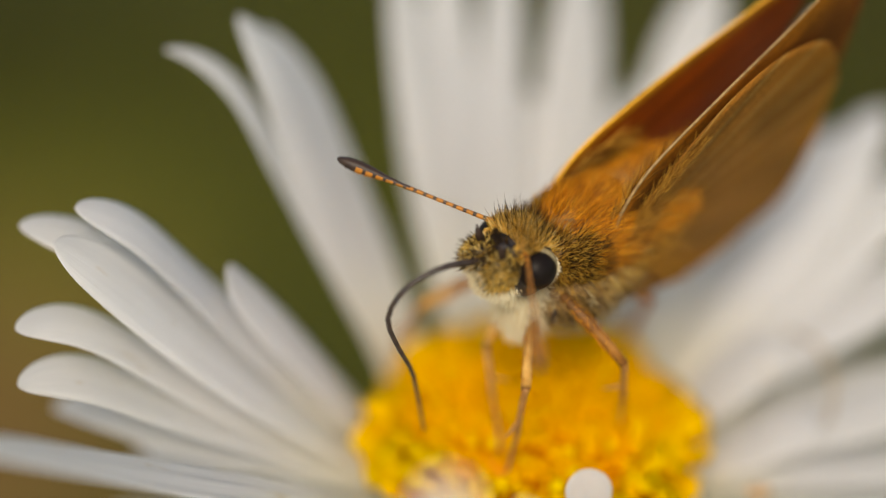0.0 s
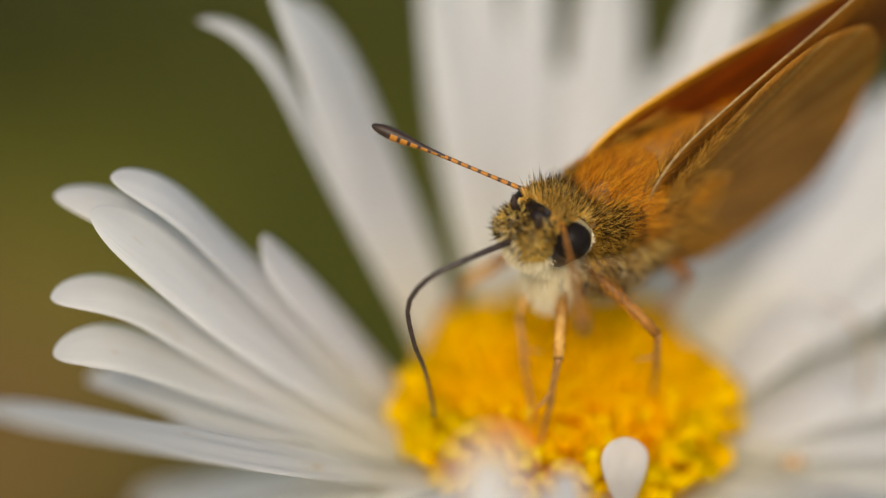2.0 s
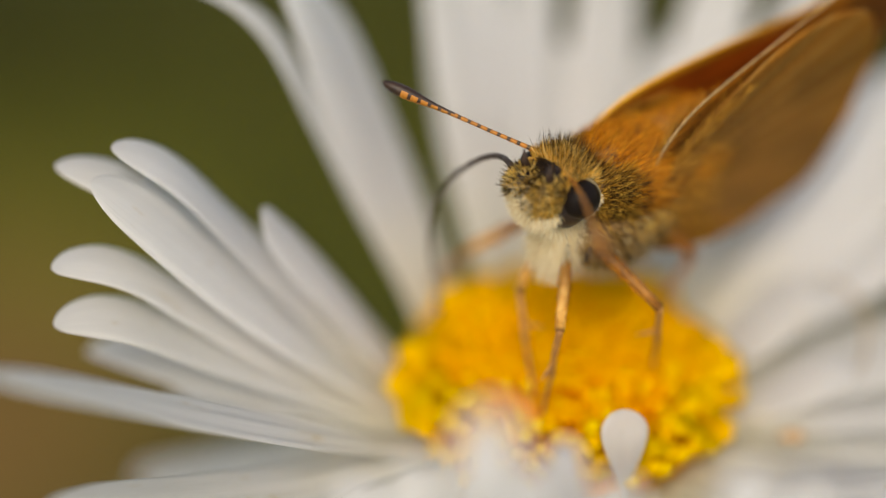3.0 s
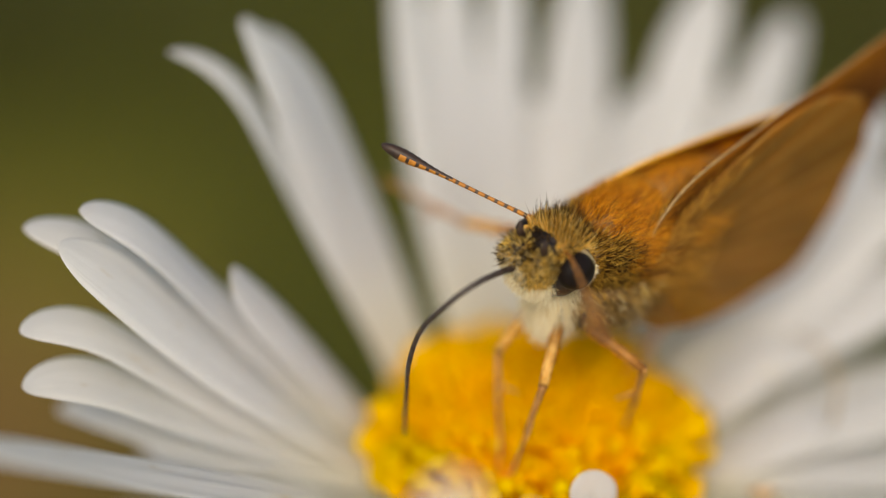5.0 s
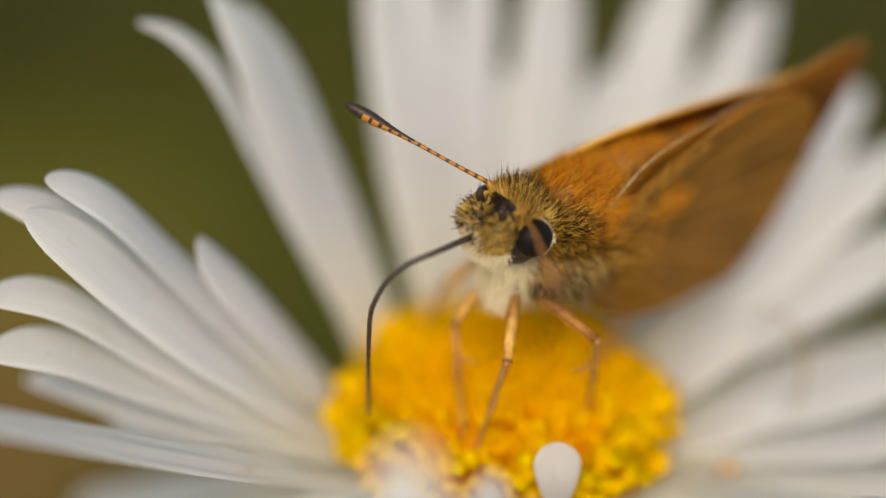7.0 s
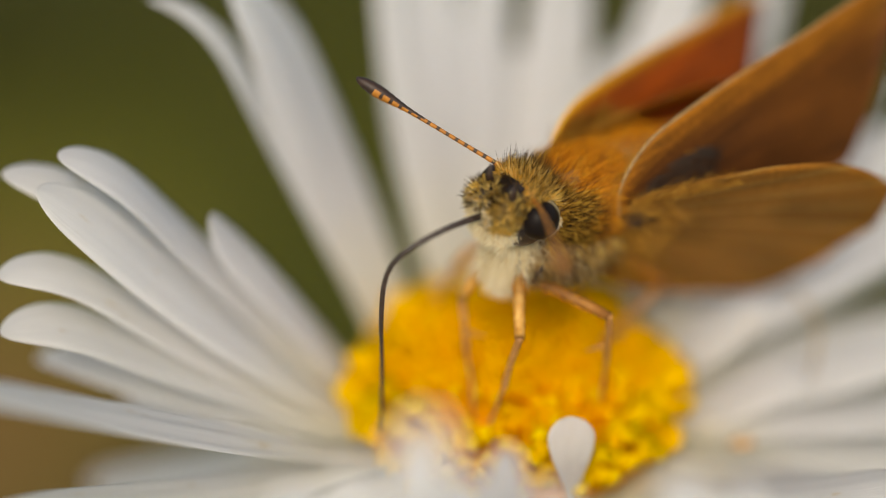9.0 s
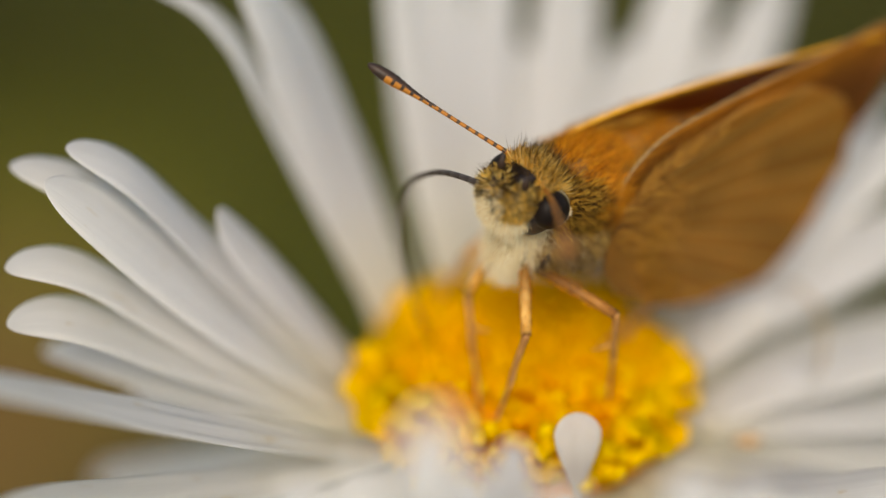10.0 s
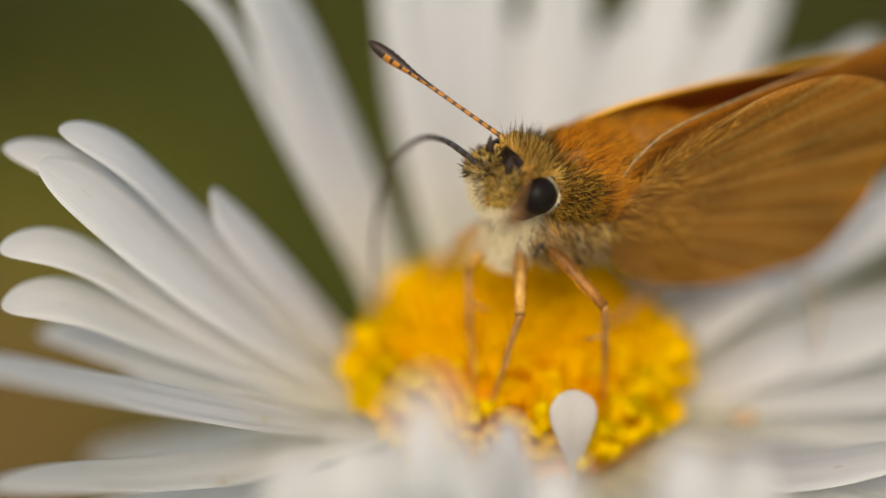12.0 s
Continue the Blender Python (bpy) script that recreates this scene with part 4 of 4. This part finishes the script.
FAR_BOTH = [
    (0, (-0.9, 0.076, 0.43), (-0.436, -0.181, -0.881)),
    (0.5, (-0.888, 0.097, 0.450), (-0.460, -0.179, -0.870)),
    (1.0, (-0.937, 0.091, 0.337), (-0.348, -0.192, -0.918)),
    (1.5, (-0.916, 0.152, 0.372), (-0.393, -0.144, -0.908)),
    (2.5, (-0.939, 0.15, 0.311), (-0.329, -0.117, -0.937)),
    (4.5, (-0.958, 0.171, 0.23), (-0.285, -0.486, -0.826)),
    (5.5, (-0.981, 0.182, 0.068), (-0.119, -0.283, -0.952)),
    (6, (-0.978, 0.173, 0.118), (-0.182, -0.423, -0.888)),
    (6.5, (-0.974, 0.179, 0.137), (-0.197, -0.379, -0.904)),
    (7, (-0.978, 0.137, 0.155), (-0.201, -0.454, -0.868)),
    (8.8, (-0.938, 0.166, 0.305), (-0.346, -0.406, -0.846)),
    (9.0, (-0.957, -0.213, 0.198), (-0.283, 0.527, -0.802)),
    (9.1, (-0.931, -0.363, 0.02), (-0.234, 0.557, -0.797)),
    (9.2, (-0.981, -0.192, 0.028), (-0.034, 0.032, -0.999)),
    (9.5, (-0.991, 0.062, 0.119), (-0.131, -0.250, -0.960)),
    (10.5, (-0.776, 0.416, 0.475), (-0.627, -0.424, -0.653)),
    (11, (-0.907, 0.264, 0.33), (-0.422, -0.543, -0.726)),
    (11.5, (-0.885, 0.31, 0.347), (-0.462, -0.486, -0.742)),
    (12, (-0.957, 0.167, 0.238), (-0.287, -0.41, -0.866)),
]


def left_rows(ways):
    return [(t, wing_pose(LEFT_ROOT, a, c)) for t, a, c in ways]


def right_rows(ways):
    return [(t, wing_pose(RIGHT_ROOT, a, [-x for x in c])) for t, a, c in ways]


WING_ROWS = [(fore_left, left_rows(NEAR_FORE)), (hind_left, left_rows(NEAR_HIND)), (fore_right, right_rows(FAR_BOTH)), (hind_right, right_rows([r for r in FAR_BOTH if not 8.9 < r[0] < 9.4]))]



# legs: standing points on the disc and knees, in the flower's space
def limb(name, pts, rad, mat, label):
    v, f = tube(pts, rad, 10)
    return part(name, mesh_from(name, v, f, [mat]), butterfly, label)


def between(t, rows):
    for (t0, a), (t1, b) in zip(rows, rows[1:]):
        if t <= t1:
            return Vector(a).lerp(Vector(b), max(0.0, (t - t0) / (t1 - t0)))
    return Vector(rows[-1][1])


def aimed(p, q):
    """Pose at p (mm) with x towards q."""
    d = (Vector(q) - Vector(p)).normalized()
    s = Vector((0, 0, 1)).cross(d)
    s = s.normalized() if s.length > 1e-6 else Vector((0, 1, 0))
    return Matrix.Translation(Vector(p) * MM) @ Matrix((d, s, d.cross(s))).transposed().to_4x4()


LEGS = [
    (M_LEG, 2.60, [(0, (2.4, 0.5, -1.9))],
     [(0, (-0.43, -4.08, 5.85)), (2.5, (-0.56, -4.16, 5.81)), (4.5, (-0.05, -4.00, 5.95)), (5.5, (-0.01, -4.03, 5.92)), (12, (-0.12, -4.15, 5.68))],
     [(0, (-0.95, -3.71, 1.41)), (5.5, (-1.14, -3.84, 1.32)), (12, (-1.14, -4.03, 1.15))]),
    (M_LEG_BROWN, 3.00, [(0, (1.7, 1.6, -1.4)), (2.7, (1.7, 1.5, -1.6)), (5, (1.9, 1.0, -2.3)), (11, (1.9, 1.3, -2.4)), (12, (1.7, 1.5, -1.9))],
     [(0, (2.69, -3.31, 6.25)), (2.5, (2.59, -3.39, 6.22)), (5, (3.17, -3.42, 6.17)), (7, (2.79, -3.37, 6.22)), (9.5, (2.75, -3.54, 6.21)), (10.5, (2.72, -3.67, 6.19)), (11, (2.75, -3.74, 6.11)), (12, (2.53, -3.99, 5.91))],
     [(0, (2.89, -1.49, 1.79)), (5.5, (2.75, -1.67, 1.81)), (12, (2.79, -3.07, 1.20))]),
    (M_LEG, 2.80, [(0, (2.5, -0.4, -2.0))],
     [(0, (-1.63, -1.68, 5.80)), (2.5, (-1.72, -1.76, 5.75)), (5, (-1.39, -1.81, 5.69)), (7, (-1.66, -1.79, 5.68)), (9.5, (-1.91, -1.72, 5.67)), (10.5, (-1.89, -1.72, 5.65)), (12, (-1.72, -1.67, 5.74))],
     [(0, (-1.15, -2.77, 1.89)), (5.5, (-1.37, -3.05, 1.74)), (12, (-1.59, -3.09, 1.70))]),
    (M_LEG, 3.00, [(0, (0.4, -1.0, -1.2))], [(0, (-3.84, 1.33, 5.04)), (2.7, (-3.35, 1.16, 4.82)), (4.3, (-2.81, 2.38, 7.41)), (5.2, (-2.36, 2.61, 7.78)), (5.6, (-2.70, 3.44, 8.92)), (6.2, (-1.98, 1.29, 5.00)), (12, (-2.03, 1.19, 4.76))], [(0, (-4.64, 2.29, 2.06)), (2.7, (-4.29, 2.31, 2.11)), (4.3, (-4.79, 3.80, 7.69)), (5.2, (-4.80, 4.20, 8.31)), (5.6, (-3.73, 5.58, 10.24)), (6.2, (-2.94, 1.99, 1.65)), (12, (-3.18, 2.13, 1.75))]),
    (M_LEG_BROWN, 3.00, [(0, (-0.6, 1.1, -1.4))], [(0, (3.82, 1.04, 5.49)), (5.5, (4.35, 0.71, 5.03)), (12, (5.25, 0.24, 4.27))], [(0, (2.92, 4.79, 0.13)), (5.5, (2.91, 1.18, 1.85)), (12, (2.29, -0.61, 2.11))]),
]
PROBOSCIS = [
    (0, [(3.81, -0.10, 0.63), (5.40, -0.38, 0.99), (6.57, -0.71, 0.49), (7.11, -0.86, -0.49), (6.88, -0.67, -1.69), (6.44, -0.55, -2.99), (6.31, -0.36, -4.56)]),
    (0.4, [(3.76, -0.09, 0.53), (5.35, -0.46, 0.78), (6.48, -0.98, 0.25), (7.10, -1.29, -0.84), (7.08, -1.26, -2.18), (6.97, -1.34, -3.66), (6.78, -1.46, -5.02)]),
    (1, [(3.94, -0.15, 0.47), (5.57, -0.48, 0.69), (6.71, -0.96, 0.17), (7.29, -1.19, -0.91), (7.25, -1.19, -2.18), (7.00, -1.27, -3.52), (6.78, -1.20, -5.02)]),
    (1.5, [(3.99, -0.08, 0.41), (5.82, -0.21, 0.37), (6.89, -0.65, -0.05), (7.52, -0.97, -1.00), (7.48, -0.67, -2.46), (7.06, -0.51, -3.80), (6.82, -0.26, -5.37)]),
    (2, [(4.01, -0.07, 0.37), (5.87, -0.27, 0.38), (6.96, -0.69, -0.07), (7.57, -0.94, -1.05), (7.52, -0.67, -2.43), (7.14, -0.52, -3.78), (6.94, -0.33, -5.27)]),
    (2.5, [(3.92, -0.11, 0.51), (5.66, -0.33, 0.66), (6.71, -0.66, 0.19), (7.27, -0.85, -0.80), (7.18, -0.57, -2.18), (6.86, -0.42, -3.59), (6.96, -0.19, -5.35)]),
    (2.7, [(4.13, -0.04, 0.62), (3.28, -1.90, 0.76), (3.21, -3.54, -0.47), (3.49, -4.51, -2.20), (3.54, -4.52, -3.99), (3.40, -3.92, -5.52), (3.54, -3.25, -7.39)]),
    (4.3, [(3.93, -0.02, 0.29), (5.56, -0.16, 0.25), (6.72, -0.52, -0.42), (7.24, -0.83, -1.37), (7.48, -0.66, -2.92), (7.35, -0.56, -4.41), (7.25, -0.43, -5.94)]),
    (4.5, [(3.94, -0.04, 0.30), (5.50, -0.19, 0.33), (6.62, -0.62, -0.28), (7.23, -0.91, -1.34), (7.29, -0.85, -2.69), (7.09, -0.89, -4.04), (6.99, -0.69, -5.68)]),
    (5, [(4.07, -0.14, 0.33), (5.55, -0.17, 0.39), (6.60, -0.41, -0.26), (7.22, -0.74, -1.26), (7.43, -0.86, -2.56), (7.30, -0.95, -3.92), (7.19, -0.97, -5.37)]),
    (5.5, [(3.98, -0.07, 0.37), (5.50, -0.14, 0.47), (6.64, -0.59, -0.05), (7.26, -0.95, -1.00), (7.39, -1.01, -2.28), (7.29, -0.85, -3.88), (7.20, -0.74, -5.45)]),
    (6.5, [(3.97, -0.07, 0.34), (5.52, -0.18, 0.39), (6.59, -0.54, -0.20), (7.27, -0.80, -1.34), (7.36, -0.79, -2.69), (7.19, -0.75, -4.16), (7.04, -0.64, -5.71)]),
    (7, [(3.93, -0.01, 0.29), (5.59, -0.05, 0.15), (6.69, -0.46, -0.47), (7.35, -0.60, -1.72), (7.34, -0.53, -3.06), (7.09, -0.60, -4.40), (6.91, -0.51, -5.92)]),
    (8.8, [(3.96, -0.31, 0.38), (5.56, -0.48, 0.23), (6.56, -1.00, -0.35), (6.87, -1.08, -1.43), (6.75, -0.90, -2.81), (6.50, -0.72, -4.39), (6.29, -0.39, -6.13)]),
    (9, [(3.87, -0.04, 0.23), (5.47, -0.17, 0.04), (6.62, -0.54, -0.82), (6.92, -0.73, -1.81), (6.87, -0.52, -3.27), (6.63, -0.19, -4.98), (6.45, 0.18, -6.79)]),
    (9.5, [(3.86, -0.08, 0.24), (5.47, -0.32, 0.11), (6.56, -0.83, -0.57), (6.93, -1.00, -1.61), (6.80, -0.66, -3.03), (6.42, -0.28, -4.56), (6.32, 0.26, -6.49)]),
    (9.8, [(4.04, -0.23, 0.09), (5.60, -0.44, -0.12), (6.68, -0.91, -0.93), (6.99, -1.01, -2.05), (6.82, -0.67, -3.47), (6.48, -0.44, -4.95), (6.25, -0.06, -6.68)]),
    (9.9, [(4.18, -0.51, 0.66), (3.75, -2.40, 0.10), (3.52, -3.83, -1.39), (3.39, -4.16, -3.34), (3.48, -4.22, -5.06), (3.74, -4.08, -6.47), (4.06, -3.82, -8.04)]),
    (10, [(4.31, -0.66, 0.64), (4.09, -2.38, -0.29), (3.77, -3.63, -1.81), (3.39, -3.80, -3.60), (3.01, -3.37, -5.21), (2.68, -2.53, -6.52), (2.29, -1.85, -7.63)]),
    (10.5, [(4.30, -0.63, 0.61), (4.11, -2.26, -0.43), (3.73, -3.43, -1.98), (3.35, -3.84, -3.65), (2.84, -3.27, -5.29), (2.28, -2.58, -6.29), (1.89, -1.88, -7.48)]),
    (11, [(3.96, -0.10, 0.23), (5.48, -0.26, 0.21), (6.53, -0.72, -0.40), (7.05, -0.94, -1.54), (6.85, -0.90, -2.72), (6.21, -0.48, -4.13), (5.74, -0.03, -5.73)]),
    (11.5, [(4.03, -0.07, 0.21), (5.89, -0.28, -0.05), (7.00, -0.71, -0.73), (7.47, -1.03, -1.72), (7.22, -0.86, -3.01), (6.45, -0.37, -4.43), (5.51, 0.41, -5.94)]),
    (11.8, [(4.29, -0.22, 0.75), (4.33, -1.89, -0.10), (4.32, -3.32, -1.46), (4.61, -4.10, -3.19), (4.58, -3.90, -4.97), (4.29, -3.03, -6.54), (4.16, -2.23, -8.17)]),
    (12, [(4.28, -0.40, 0.93), (4.20, -2.27, 0.37), (4.09, -3.76, -0.85), (4.36, -4.41, -2.69), (4.51, -4.18, -4.64), (4.62, -3.27, -6.57), (4.59, -2.33, -8.43)]),
]
SEG_N, SEG_L = 23, 0.46


def motions():
    walk(butterfly, BODY)
    walk(near_antenna, [(t, aimed(ANTENNA_FOOT, tip)) for t, tip in ANTENNA_TIPS])
    for wing_ob, rows in WING_ROWS:
        walk(wing_ob, rows)
    for leg_look, femur_len, hip_rows, knee_rows, foot_rows in LEGS:
        thigh = limb("thigh", [(0, 0, 0), (0.25 * femur_len, 0, 0.05), (0.6 * femur_len, 0, 0.06), (femur_len, 0, 0)], [0.165, 0.17, 0.18, 0.14], leg_look, "orange thigh, brown towards the hip" if leg_look is M_LEG else "reddish brown thigh with a dark knee")
        part("leg_hair", fur_mesh("leg_hair", M_FUR_ORANGE, [fur(51, (femur_len * 0.5, 0, 0.03), (femur_len * 0.5, 0.17, 0.17), 420, 0.2, 0.008, lambda d: True, (-0.8, 0, 0.0), 0.35)]), thigh)
        shin_len = (between(0, foot_rows) - between(0, knee_rows)).length + 0.15
        half = shin_len * 0.42
        shin = limb("shin", [(-0.1, 0, 0), (0.1, 0, 0), (half * 0.6, 0, 0.03), (half, 0, 0.0), (half + 0.08, 0, 0), (shin_len * 0.7, 0.06, 0.05), (shin_len * 0.88, 0.05, 0.03), (shin_len, 0, -0.05)], [0.11, 0.12, 0.10, 0.12, 0.085, 0.075, 0.065, 0.04], M_SHIN, "brown shin and foot")
        part("spur", mesh_from("spur", *tube([(half * 0.62, 0, 0), (half * 0.75, 0.42, 0), (half * 0.82, 0.75, 0.02)], [0.05, 0.055, 0.02], 8), [M_SHIN]), shin)
        up, low = [], []
        for t, m in BODY:
            inv = m.inverted()
            knee, foot = between(t, knee_rows), between(t, foot_rows)
            hip_w = m @ (between(t, hip_rows) * MM) / MM
            up.append((t, inv @ aimed(knee, hip_w)))
            low.append((t, inv @ aimed(knee, foot)))
        walk(thigh, up)
        walk(shin, low)
    rows = [[] for _ in range(SEG_N)]
    for t, pts in PROBOSCIS:
        fine = [along(pts, i / 200) for i in range(201)]
        place, k, chain = fine[0], 0, [fine[0]]
        for i in range(SEG_N):
            while k < 200 and (fine[k] - place).length < SEG_L:
                k += 1
            way = fine[k] - place
            if k >= 200 and way.length < SEG_L * 0.9:
                way = chain[-1] - chain[-2] if len(chain) > 1 else Vector((0, 0, -1))
            place = place + way.normalized() * SEG_L
            chain.append(place)
        for i in range(SEG_N):
            rows[i].append((t, aimed(chain[i], chain[i + 1])))
    for i in range(SEG_N):
        r = 0.105 - 0.055 * i / SEG_N
        seg = limb("proboscis_piece", [(-0.05, 0, 0), (0, 0, 0), (SEG_L, 0, 0), (SEG_L + 0.05, 0, 0)], [r * 0.7, r, r * 0.97, r * 0.68], M_PROB, "dark brown feeding tube" if i == 0 else "")
        walk(seg, rows[i])


motions()
